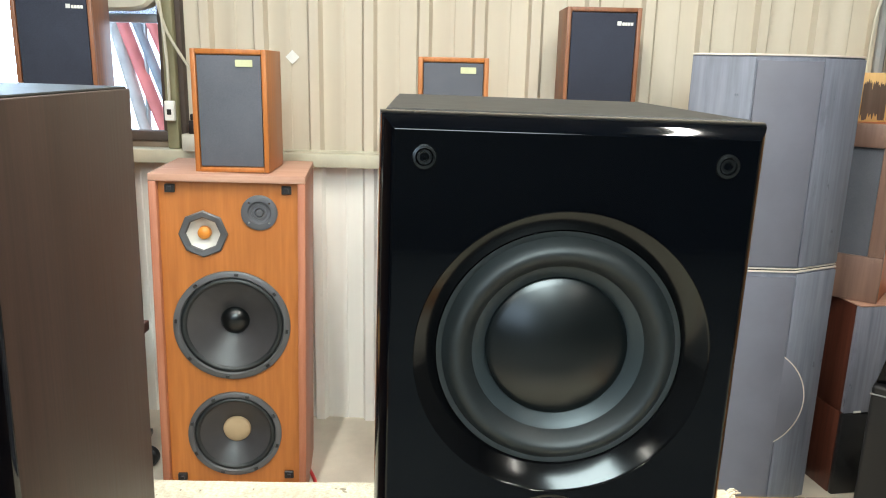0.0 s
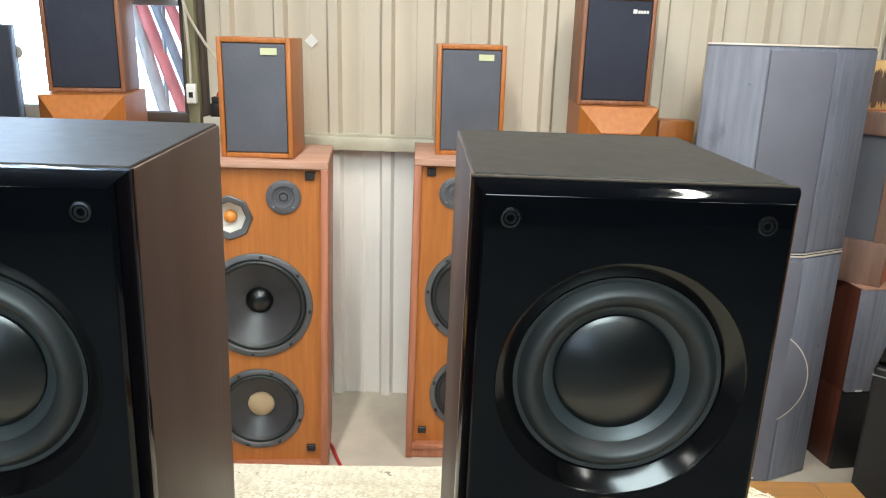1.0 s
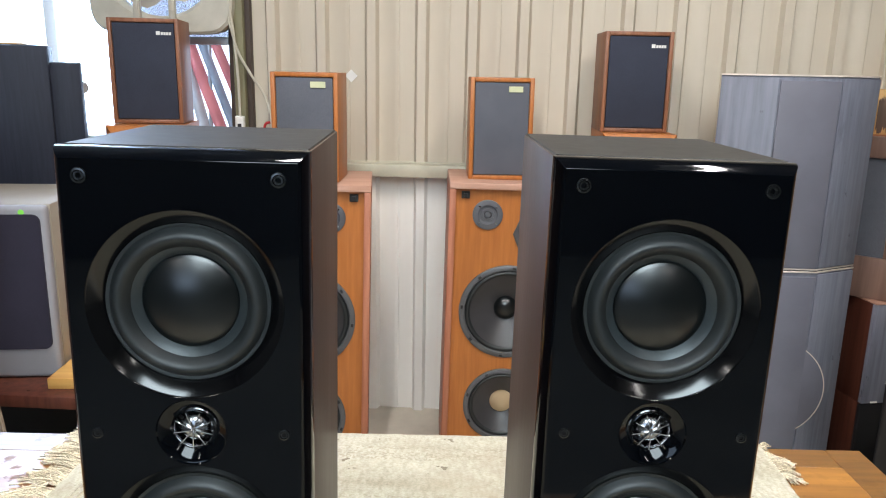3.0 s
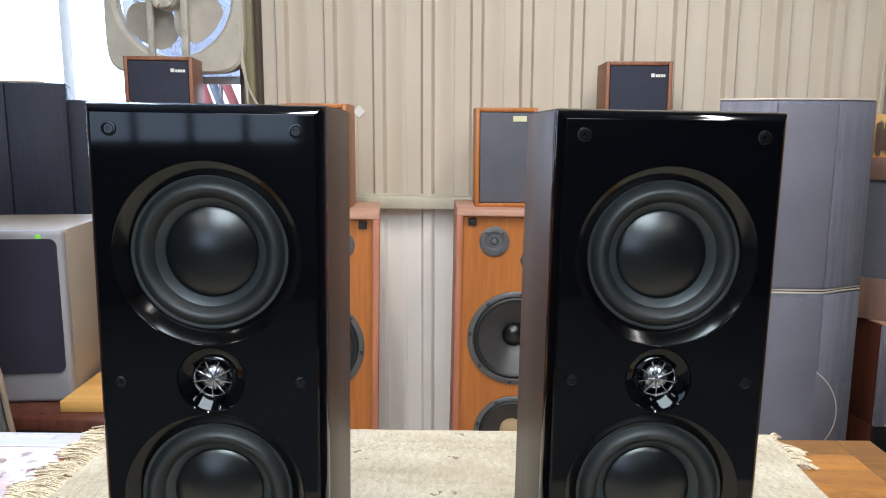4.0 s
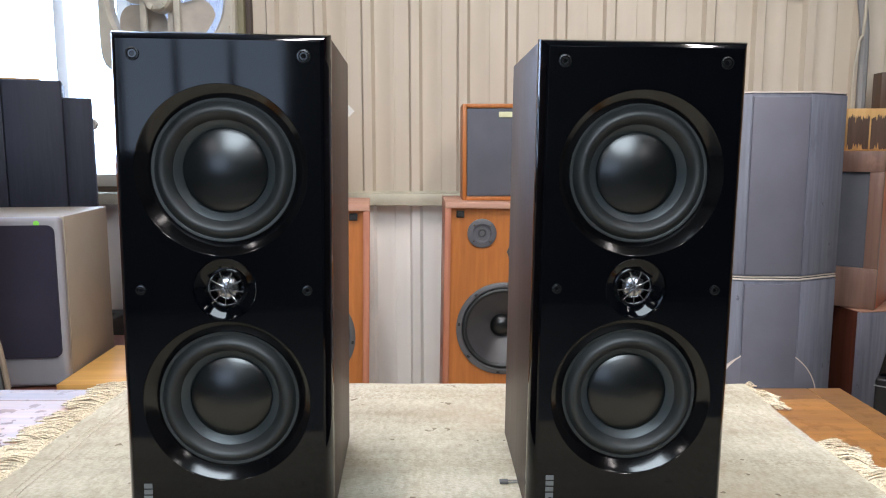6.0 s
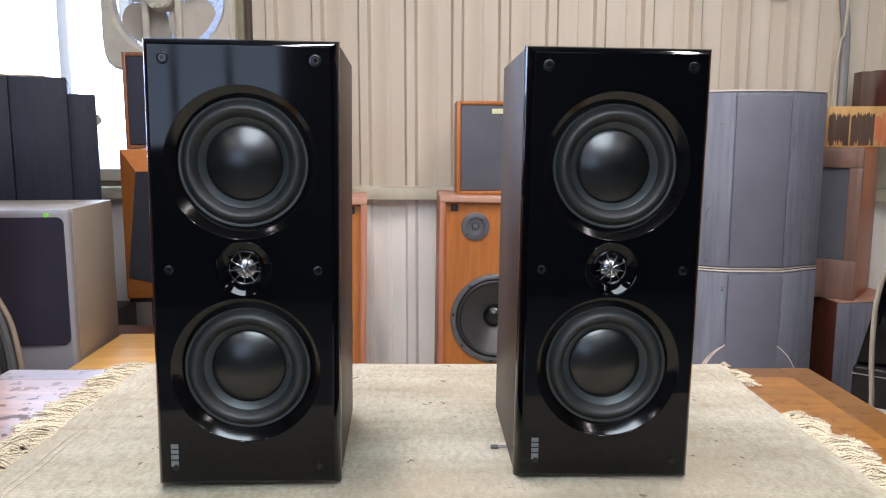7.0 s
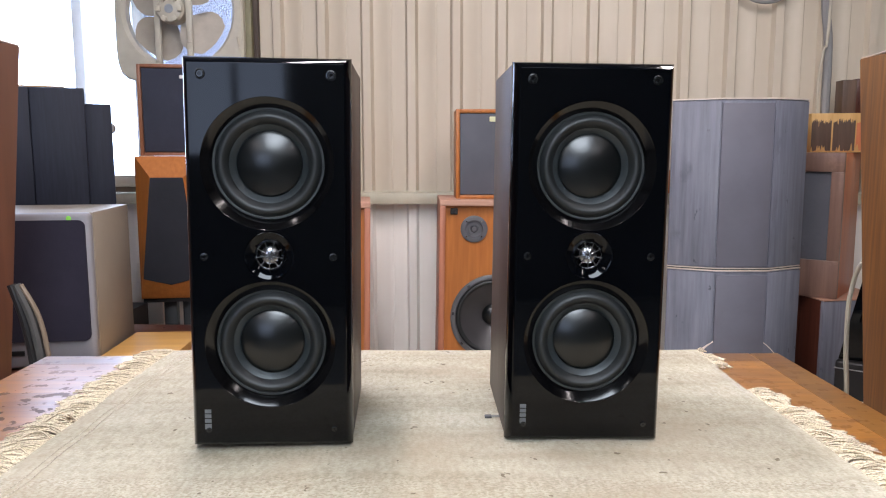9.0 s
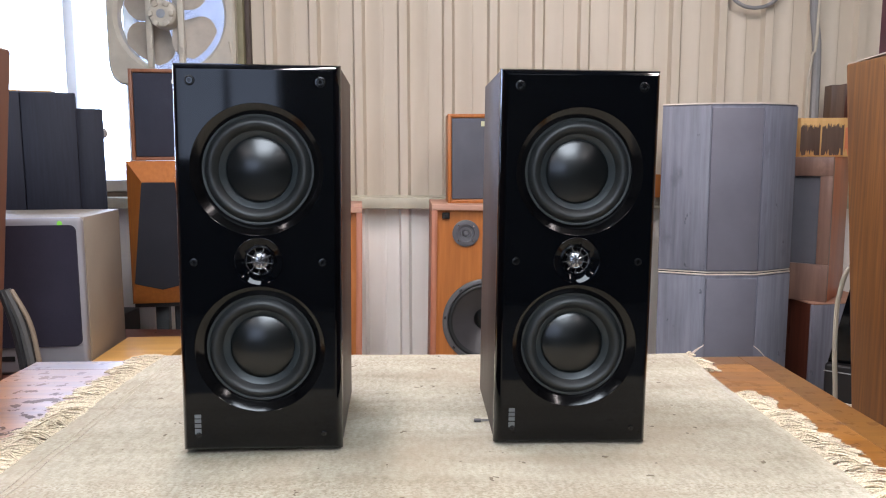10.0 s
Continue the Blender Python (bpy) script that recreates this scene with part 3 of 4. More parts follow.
def rug():
    t = thing("rug", pose(0, 0, TOP, 0, 0, 2.2), "cream handwoven cotton rug with fringed ends", "rug")
    bm = bmesh.new()
    nx, ny = 70, 90
    grid = []
    for j in range(ny + 1):
        v = j / ny
        row = []
        for i in range(nx + 1):
            u = i / nx
            xl, xr = -0.645 + 0.016 * v + 0.006 * math.sin(v * 6), 0.382 - 0.010 * v + 0.004 * math.sin(v * 7)
            x, y = xl + (xr - xl) * u, -0.31 + (0.765 + 0.004 * math.sin(u * 13)) * v
            z = weave_height(x, y)
            if y > 0.436:
                z -= 6 * (y - 0.436) ** 2
            row.append(bm.verts.new((x, y, z)))
        grid.append(row)
    for j in range(ny):
        for i in range(nx):
            bm.faces.new((grid[j][i], grid[j][i + 1], grid[j + 1][i + 1], grid[j + 1][i]))
    ext = bmesh.ops.extrude_face_region(bm, geom=bm.faces[:])
    for v in ext["geom"]:
        if isinstance(v, bmesh.types.BMVert):
            v.co.z -= 0.006
    bmesh.ops.recalc_face_normals(bm, faces=bm.faces[:])
    part("woven_body", bm, M_RUG, t)
    for x0 in (-0.615, -0.605):
        line = [(x0 + 0.0012 * math.sin(k * 0.45) + 0.016 * k / 76 + 0.006 * math.sin((0.01 * k + 0.01) / 0.765 * 6), -0.30 + 0.01 * k) for k in range(74)]
        part("hem_stitch", tube([(x, y, weave_height(x, y) + 0.0001) for x, y in line], 0.0009, 5), M_HEM, t)
    rnd = random.Random(4)
    for side in (-1, 1):
        verts, faces = [], []
        n, tassel = 1300, -1
        for k in range(n):
            y = -0.31 + 0.76 * (k + rnd.random()) / n
            if side > 0 and 0.206 < y < 0.353:
                continue
            v = (y + 0.31) / 0.765
            x = (-0.645 + 0.016 * v + 0.006 * math.sin(v * 6)) if side < 0 else (0.382 - 0.010 * v + 0.004 * math.sin(v * 7))
            if k // 9 != tassel:
                tassel = k // 9
                lean, reach, mid = rnd.gauss(0, 0.38), rnd.uniform(-0.012, 0.012), y
            clump = noise.noise((y * 20, side * 3.0, 0))
            ang = (0.02 if side < 0 else -0.12) + 0.25 * clump + lean + rnd.gauss(0, 0.10)
            length = (0.024 if side > 0 and y > 0.35 else 0.064 if side < 0 else 0.054) + 0.024 * noise.noise((y * 24, side * 7.0, 2)) + reach + rnd.uniform(-0.005, 0.005)
            lift = max(0.0, rnd.gauss(0.0012, 0.0016)) + 0.0015 * abs(clump)
            w = rnd.uniform(0.0009, 0.0016)
            base = len(verts)
            steps = 5
            for s in range(steps + 1):
                q = s / steps
                a = ang * (0.6 + 0.5 * q) + 0.07 * math.sin(q * 4 + k)
                px = x - side * 0.004 + side * length * q * math.cos(a)
                py = y + (mid + 0.0028 - y) * 0.65 * min(1.0, 1.6 * q) + length * q * math.sin(a)
                pz = 0.006 + lift * math.sin(math.pi * min(1, q * 1.1)) * 1.6 - 0.003 * q
                pz = max(pz, 0.0022)
                for c in range(3):
                    an = 2 * math.pi * c / 3
                    verts.append((px, py + w * math.cos(an), pz + w * math.sin(an)))
            for s in range(steps):
                for c in range(3):
                    d = (c + 1) % 3
                    faces.append((base + 3 * s + c, base + 3 * s + d, base + 3 * s + 3 + d, base + 3 * s + 3 + c))
        me = bpy.data.meshes.new("fringe")
        me.from_pydata(verts, [], faces)
        me.materials.append(M_FRINGE)
        for p in me.polygons:
            p.use_smooth = True
        f = new("fringe", me)
        f.parent = t
        tagged(f, "loose twisted cotton fringe", "", "", "stuff")


rug()
RUG_TOP = TOP + 0.009


# ---- the black loudspeakers on the rug ----
def black_speaker(m, label):
    W, HT, D = 0.1015, 0.488, 0.242
    t = thing("loudspeaker", m, label, "loudspeaker", "pair of black loudspeakers")
    part("cabinet", box(-W + 0.001, W - 0.001, 0.022, D, 0.001, HT - 0.001, 0.0015), M_DARKSIDE, t, "dark walnut veneered cabinet")
    part("top_panel", box(-W + 0.003, W - 0.003, 0.024, D - 0.002, HT - 0.002, HT + 0.0006, 0.0008, 1), M_DARKTOP, t, "black ash veneered top")
    UP, MID, LOW = 0.3595, 0.2465, 0.1345
    holes = [(0, UP, 0.0808), (0, MID, 0.0300), (0, LOW, 0.0808)]
    i = 0.0085
    front = plate_with_holes(-W + i, W - i, 0.0085, HT - i, 0.0, holes)
    rim = bmesh.new()
    ring = []
    for o, d, b in ((0.0, 0.0, 0.0), (0.0009, 0.0003, 0.0009), (0.0034, 0.0030, 0.0034), (0.0060, 0.0076, 0.0060), (0.0079, 0.0130, 0.0079), (i, 0.0165, 0.0085)):
        ring.append([rim.verts.new(c) for c in ((-W + i - o, d, 0.0085 - b), (W - i + o, d, 0.0085 - b), (W - i + o, d, HT - i + o), (-W + i - o, d, HT - i + o))])
    ring.append([rim.verts.new((v.co.x, 0.0215, v.co.z)) for v in ring[-1]])
    for a, b in zip(ring, ring[1:]):
        for k in range(4):
            rim.faces.new((a[k], a[(k + 1) % 4], b[(k + 1) % 4], b[k]))
    rim.faces.new(ring[-1])
    bmesh.ops.split_edges(rim, edges=[e for e in rim.edges if abs(e.verts[0].co.y - e.verts[1].co.y) > 1e-5])
    bm = joined(front, rim)
    part("baffle", bm, M_GLOSS, t, "gloss black lacquered front")
    for z in (UP, LOW):
        w = part("woofer", lathe([(0.0682, 0.0098), (0.0656, 0.0098)] + arc(0.0652, 0.0100, 0.0488, 0.0105, 0.0072, 12) + [(0.0478, 0.0125)], 0, z, 72), M_RUBBER, t, "black rubber surround")
        part("trim_ring", lathe([(0.0810, -0.0002), (0.0805, 0.0006), (0.0799, 0.0010), (0.0693, 0.0088), (0.0687, 0.0096), (0.0680, 0.0125)], 0, z, 96), M_RING, w, "black chamfered ring")
        part("cone", lathe([(0.0490, 0.0112), (0.0482, 0.0116), (0.0440, 0.0145), (0.0398, 0.0185)], 0, z, 72), M_CONE, w, "dark grey cone")
        dome = [(0.0406, 0.0180), (0.0401, 0.0162)] + [(0.0396 * (1 - q / 12), 0.0158 - 0.0085 * (1 - (1 - q / 12) ** 2)) for q in range(12)] + [(0.0, 0.0073)]
        part("dust_cap", lathe(dome, 0, z, 64), M_CAP, w, "large satin black dome")
    tw = part("tweeter", lathe([(0.0302, -0.0002), (0.0292, 0.0012), (0.0280, 0.0016), (0.0190, 0.0075), (0.0180, 0.0085), (0.0178, 0.0140), (0.0, 0.0150)], 0, MID, 64), M_GLOSS, t, "gloss black tweeter horn")
    part("dome", lathe([(0.0125, 0.0138), (0.0120, 0.0110)] + [(0.0118 * math.cos(q * math.pi / 12), 0.0110 - 0.0055 * math.sin(q * math.pi / 12)) for q in range(1, 6)] + [(0.0, 0.0055)], 0, MID, 40), M_DIM, tw, "silver metal dome")
    part("ring", lathe([(0.0180, 0.0082), (0.0172, 0.0070), (0.0164, 0.0082), (0.0160, 0.0110)], 0, MID, 48), M_CHROME, tw)
    for k in range(9):
        b = box(0.002, 0.0172, 0.0035, 0.0105, -0.0005, 0.0005, 0.0002, 1)
        for v in b.verts:
            if v.co.x < 0.006:
                v.co.y += 0.0005
        part("blade", b, M_CHROME, tw, "", Matrix.Translation((0, 0, MID)) @ Matrix.Rotation(2 * math.pi * k / 9 + 0.2, 4, "Y"))
    for x, z, r in ((-0.0778, 0.466, 0.0064), (0.0778, 0.466, 0.0064), (-0.0787, 0.2455, 0.0050), (0.0787, 0.2455, 0.0050), (-0.0786, 0.0244, 0.0036), (0.0786, 0.0244, 0.0036)):
        part("grille_socket", lathe([(r, 0.0), (r * 0.95, -0.0012), (r * 0.72, -0.0014), (r * 0.66, 0.0), (r * 0.60, -0.0008), (r * 0.36, -0.0008), (r * 0.30, 0.0003), (0.0, 0.0003)], x, z, 28), M_SOCKET, t, "black plastic grille socket")
    # maker's mark as plain shapes, standing on end
    part("mark", joined(box(-0.0835, -0.0755, -0.0006, 0.0, 0.0255, 0.0325, 0), *[box(-0.0835, -0.0755, -0.0006, 0.0, 0.0340 + 0.0062 * k, 0.0388 + 0.0062 * k, 0) for k in range(3)]), M_LOGO, t, "small grey printed mark")
    for x in (-0.08, 0.08):
        for y in (0.05, 0.21):
            part("foot", lathe([(0.0, -0.004), (0.008, -0.004), (0.008, 0.004), (0.0, 0.004)], 0, 0, 16), M_RUBBER, t, "", Matrix.Translation((x, y, 0.0)) @ Matrix.Rotation(math.pi / 2, 4, "X") @ Matrix.Translation((0, 0.002, 0)))
    return t


black_speaker(pose(0.0700, -0.010, RUG_TOP - 0.001, 0, 0.78, 3.84), "gloss black two-woofer loudspeaker with walnut sides, on the rug")
black_speaker(pose(-0.3290, -0.0542, RUG_TOP + 0.003, 0, 0.73, 5.67), "gloss black two-woofer loudspeaker with walnut sides, on the rug")


# ---- orange floor loudspeakers by the wall ----
def orange_speaker(m, flip, label):
    W, HT, D = 0.218, 1.062, 0.36
    t = thing("floor_loudspeaker", m, label, "loudspeaker", "pair of orange floor loudspeakers")
    s = -1 if flip else 1
    part("side_panel", box(-W, -W + 0.022, 0, D, 0, HT - 0.022, 0.002), M_ORANGE_EDGE, t)
    part("side_panel", box(W - 0.022, W, 0, D, 0, HT - 0.022, 0.002), M_ORANGE_EDGE, t)
    part("top_panel", box(-W, W, 0, D, HT - 0.022, HT, 0.003), M_ORANGE_TOP, t, "dusty reddish top panel")
    part("back_panel", box(-W + 0.022, W - 0.022, D - 0.02, D - 0.002, 0, HT - 0.022, 0), M_ORANGE, t)
    part("plinth", joined(box(-W + 0.022, W - 0.022, 0.004, 0.05, 0.0, 0.035, 0.002), box(-W + 0.022, W - 0.022, -0.002, 0.05, 0.035, 0.055, 0.002)), M_ORANGE_EDGE, t, "reddish wooden plinth")
    r_hole = [(0, 0.601, 0.158), (0, 0.244, 0.128), (-s * 0.075, 0.884, 0.056), (s * 0.085, 0.950, 0.044)]
    baf = plate_with_holes(-W + 0.022, W - 0.022, 0.055, HT - 0.022, 0.024, r_hole)
    part("baffle", baf, M_ORANGE, t, "orange teak veneered front")
    w = part("woofer", lathe([(0.171, 0.024), (0.171, 0.017), (0.166, 0.014), (0.154, 0.014), (0.150, 0.020)], 0, 0.601, 64), M_FRAME, t, "large woofer with grey metal frame")
    part("surround", lathe([(0.152, 0.020)] + arc(0.150, 0.022, 0.132, 0.022, 0.006, 6) + [(0.131, 0.024)], 0, 0.601, 64), M_RUBBER, w)
    part("cone", lathe([(0.132, 0.022), (0.042, 0.075)], 0, 0.601, 64), M_PAPER, w, "black paper cone")
    part("dust_cap", lathe([(0.043, 0.075), (0.040, 0.066), (0.028, 0.055), (0.012, 0.050), (0, 0.049)], 0, 0.601, 40), M_CAP, w)
    for k in range(8):
        part("bolt", box(-0.006, 0.006, 0.010, 0.016, 0.158, 0.166, 0.001, 1), M_BLACK, w, "", Matrix.Translation((0, 0, 0.601)) @ Matrix.Rotation(math.pi / 4 * k + 0.1, 4, "Y"))
    w = part("passive_radiator", lathe([(0.141, 0.024), (0.141, 0.017), (0.136, 0.014), (0.126, 0.014), (0.122, 0.020)], 0, 0.244, 64), M_FRAME, t, "grey framed lower driver")
    part("surround", lathe([(0.124, 0.020)] + arc(0.122, 0.022, 0.106, 0.022, 0.006, 6) + [(0.105, 0.024)], 0, 0.244, 64), M_RUBBER, w)
    part("cone", lathe([(0.106, 0.022), (0.042, 0.058)], 0, 0.244, 64), M_PAPER, w, "grey paper cone")
    part("dust_cap", lathe([(0.043, 0.058), (0.040, 0.050), (0.028, 0.042), (0.012, 0.038), (0, 0.037)], 0, 0.244, 40), M_TAN, w, "tan felt dust cap")
    for k in range(8):
        part("bolt", box(-0.006, 0.006, 0.010, 0.016, 0.129, 0.137, 0.001, 1), M_BLACK, w, "", Matrix.Translation((0, 0, 0.244)) @ Matrix.Rotation(math.pi / 4 * k + 0.3, 4, "Y"))
    x = -s * 0.075
    w = part("midrange", lathe([(0.070, 0.024), (0.070, 0.018), (0.066, 0.015), (0.052, 0.017), (0.048, 0.022)], x, 0.884, 8), M_FRAME, t, "octagonal midrange frame")
    part("cone", lathe([(0.055, 0.018), (0.049, 0.021), (0.038, 0.034), (0.014, 0.050)], x, 0.884, 40), M_SILVERCONE, w, "pale midrange cone")
    part("plug", lathe([(0.020, 0.055), (0.018, 0.030), (0.010, 0.022), (0, 0.020)], x, 0.884, 28), M_AMBER, w, "orange centre plug")
    x = s * 0.085
    w = part("tweeter", lathe([(0.052, 0.024), (0.052, 0.018), (0.048, 0.016), (0.034, 0.016), (0.030, 0.021), (0.022, 0.0225), (0.021, 0.0195), (0.014, 0.0195), (0.012, 0.026), (0.010, 0.020), (0, 0.018)], x, 0.950, 40), M_TWEETER, t, "round dark grey tweeter")
    for k in range(4):
        part("screw", lathe([(0.004, 0.017), (0.003, 0.0145), (0, 0.0145)], x + 0.041 * math.cos(k * math.pi / 2 + 0.78), 0.950 + 0.041 * math.sin(k * math.pi / 2 + 0.78), 10), M_CHROME, w)
    for cx, cz in ((-0.163, 1.018), (0.163, 1.018), (-0.163, 0.100), (0.163, 0.100)):
        part("grille_clip", joined(box(cx - 0.014, cx + 0.014, 0.014, 0.025, cz - 0.012, cz + 0.012, 0.002, 1), box(cx - 0.006, cx + 0.006, 0.008, 0.015, cz - 0.006, cz + 0.006, 0.001, 1)), M_BLACK, t, "square black grille clip")
    return t


orange_speaker(sized(pose(-0.670, 1.642, 0.0, 0, 1.0, 8.2), 0.983, 0.974), False, "orange teak floor loudspeaker without grille, against the wall")
orange_speaker(sized(pose(-0.003, 1.815, 0.0, 0, 0.9, 4.5), 0.977, 0.968), True, "orange teak floor loudspeaker without grille, against the wall")


def grille_speaker(name, m, w, h, d, side, cloth_mat, badge, label, group, rim=0.014):
    """A small boxed loudspeaker with a wooden rim round a cloth grille."""
    t = thing(name, m, label, "loudspeaker", group)
    part("cabinet", joined(box(-w, w, 0.012, d, 0, h, 0.002), box(-w, -w + rim, 0.0, 0.0125, 0, h, 0.002), box(w - rim, w, 0.0, 0.0125, 0, h, 0.002), box(-w + rim, w - rim, 0, 0.0125, h - rim, h, 0.002), box(-w + rim, w - rim, 0, 0.0125, 0, rim, 0.002)), side, t, "wooden cabinet with proud rim")
    part("grille", box(-w + rim + 0.002, w - rim - 0.002, 0.003, 0.0135, rim + 0.002, h - rim - 0.002, 0.003), cloth_mat, t, "dark cloth grille")
    if badge == "green":
        part("badge", box(w - 0.085, w - 0.038, -0.0005, 0.004, h - 0.047, h - 0.028, 0.001, 1), M_BADGE, t, "pale green maker's badge")
    else:
        part("badge", joined(box(w - 0.072, w - 0.060, 0.0015, 0.004, h - 0.052, h - 0.040, 0), *[box(w - 0.057 + 0.0085 * k, w - 0.050 + 0.0085 * k, 0.0015, 0.004, h - 0.052, h - 0.043, 0) for k in range(4)]), M_WHITE, t, "small white printed mark")
    return t


grille_speaker("bookshelf_loudspeaker", pose(-0.650, 1.690, 1.0355, 0, 0, 3.0), 0.104, 0.338, 0.20, M_ORANGE, M_GRILLE, "green", "teak bookshelf loudspeaker with charcoal grille and green badge", "pair of teak bookshelf loudspeakers")
grille_speaker("bookshelf_loudspeaker", pose(-0.037, 1.905, 1.0295, 0, 0, 4.0), 0.106, 0.338, 0.20, M_ORANGE, M_GRILLE, "green", "teak bookshelf loudspeaker with charcoal grille and green badge", "pair of teak bookshelf loudspeakers")


def faceted_speaker(m, label):
    """A wooden loudspeaker whose front slopes out to a coffin-shaped grille, on a black stand."""
    w, h, d = 0.127, 0.555, 0.30
    t = thing("faceted_loudspeaker", m, label, "loudspeaker", "pair of faceted loudspeakers")
    bm = bmesh.new()
    outer = [(-w, 0), (w, 0), (w, h), (-w, h)]
    inner = [(-0.105, 0.085), (0.0, 0.060), (0.105, 0.085), (0.062, 0.478), (-0.062, 0.478)]
    o = [bm.verts.new((x, 0.0, z)) for x, z in outer]
    ob = [bm.verts.new((x, d, z)) for x, z in outer]
    n = [bm.verts.new((x, -0.058, z)) for x, z in inner]
    for f in ((o[0], n[0], n[1]), (o[0], n[1], o[1]), (o[1], n[1], n[2]), (o[1], n[2], n[3], o[2]), (o[2], n[3], n[4], o[3]), (o[3], n[4], n[0], o[0]), tuple(n)):
        bm.faces.new(f)
    for i in range(4):
        j = (i + 1) % 4
        bm.faces.new((o[i], o[j], ob[j], ob[i]))
    bm.faces.new(ob)
    bmesh.ops.recalc_face_normals(bm, faces=bm.faces[:])
    part("cabinet", bm, M_ORANGE, t, "orange wooden cabinet with sloping facets")
    part("grille", prism([(x * 0.97, 0.28 + (z - 0.28) * 0.985) for x, z in inner], -0.068, -0.0585, 0.004), M_GRILLE_DARK, t, "black coffin-shaped cloth grille")
    return t


def stand(m, height):
    t = thing("loudspeaker_stand", m, "black steel loudspeaker stand under an orange loudspeaker", "stand", "pair of black stands")
    part("top_plate", box(-0.12, 0.12, 0.02, 0.28, height - 0.018, height, 0.003), M_BLACK, t)
    part("base_plate", box(-0.14, 0.14, 0.0, 0.30, 0.0, 0.02, 0.003), M_BLACK, t)
    for x in (-0.035, 0.035):
        part("column", box(x - 0.024, x + 0.024, 0.08, 0.13, 0.02, height - 0.018, 0.003), M_BLACK, t)


for x, y, a in ((-1.197, 1.768, 11.4), (0.424, 1.915, 0.4)):
    stand(pose(x, y, 0, 0, 0, a), 0.662)
    faceted_speaker(sized(pose(x, y, 0.663, 0, 0, a), 0.955), "orange wooden loudspeaker with black coffin-shaped grille, on a stand")
grille_speaker("monitor_loudspeaker", pose(-1.219, 1.850, 1.1945, 0, 0, 11.4), 0.1125, 0.340, 0.19, M_TEAK_SIDE, M_GRILLE_NAVY, "white", "walnut monitor loudspeaker with black grille, on an orange loudspeaker", "pair of walnut monitors", 0.013)
grille_speaker("monitor_loudspeaker", pose(0.412, 1.975, 1.1945, 0, 0, 1.4), 0.1125, 0.330, 0.19, M_TEAK_SIDE, M_GRILLE_NAVY, "white", "walnut monitor loudspeaker with black grille, on an orange loudspeaker", "pair of walnut monitors", 0.013)


# ---- grey stack ----
def grey_box(m, height, cut, label):
    t = thing("grey_cabinet", m, label, "cabinet", "stack of grey cabinets")
    plan = [(-0.252, 0.072), (-0.096, 0.0), (0.088, 0.0), (0.243, 0.082), (0.20, 0.345), (-0.13, 0.345)]
    part("carcass", column([(x * 0.99, y + 0.004) for x, y in plan], 0.0045, height - 0.0055), M_GREY, t)
    part("top_board", column(plan, height - 0.0050, height, 0.001), M_EDGE, t, "raw plywood edge")
    # Black filler painted in for the shade of the gap under the upper box.
    if not cut:
        part("gasket", column([(x * 0.985, y + 0.003) for x, y in plan], -0.0038, -0.0004), M_BLACK, t, "black strip standing for the shaded gap between cabinets")
    part("bottom_board", column(plan, 0.0, 0.0040, 0.001), M_EDGE, t, "raw plywood edge")
    part("front_panel", box(-0.095, 0.087, -0.004, 0.004, 0.008, height - 0.018, 0.003), M_GREYCLOTH, t, "grey felt centre panel")
    for a, b in ((plan[0], plan[1]), (plan[2], plan[3])):
        ux, uy = b[0] - a[0], b[1] - a[1]
        l = math.hypot(ux, uy)
        ang = math.atan2(uy, ux)
        part("side_panel", box(0.003, l - 0.003, -0.003, 0.003, 0.008, height - 0.010, 0.002), M_GREY, t, "", Matrix.Translation((a[0], a[1], 0)) @ Matrix.Rotation(ang, 4, "Z"))
    if cut:
        part("round_plate", lathe([(0.166, 0.05), (0.166, -0.001), (0.163, -0.003), (0.0, -0.003)], -0.006, 0.374, 64), M_GREYCLOTH, t, "round grey plate behind the centre panel")
        # Highlight along the plate's edge, put in as a thin pale ring.
        part("plate_lip", lathe([(0.1705, 0.05), (0.1695, -0.0012), (0.1662, -0.0020), (0.1662, 0.05)], -0.006, 0.374, 64), M_EDGE, t, "pale rim standing for the lit plate edge")


grey_box(pose(0.897, 1.752, 0.0, 0, 0, 1), 0.781, True, "grey painted three-sided cabinet with round plate, on the floor")
grey_box(pose(0.895, 1.752, 0.7852, 0, 0, 1), 0.609, False, "grey painted three-sided cabinet stacked on another")

# ---- left of the table ----
side_table = thing("side_table", pose(0, 0, 0), "dark red mahogany low table beside the wall", "table")
part("top", box(-2.3, -0.945, 1.05, 1.74, 0.535, 0.568, 0.004), M_REDWOOD, side_table)
for x in (-2.25, -1.03):
    for y in (1.09, 1.64):
        part("leg", box(x, x + 0.05, y, y + 0.05, 0, 0.535, 0.003), M_REDWOOD, side_table)


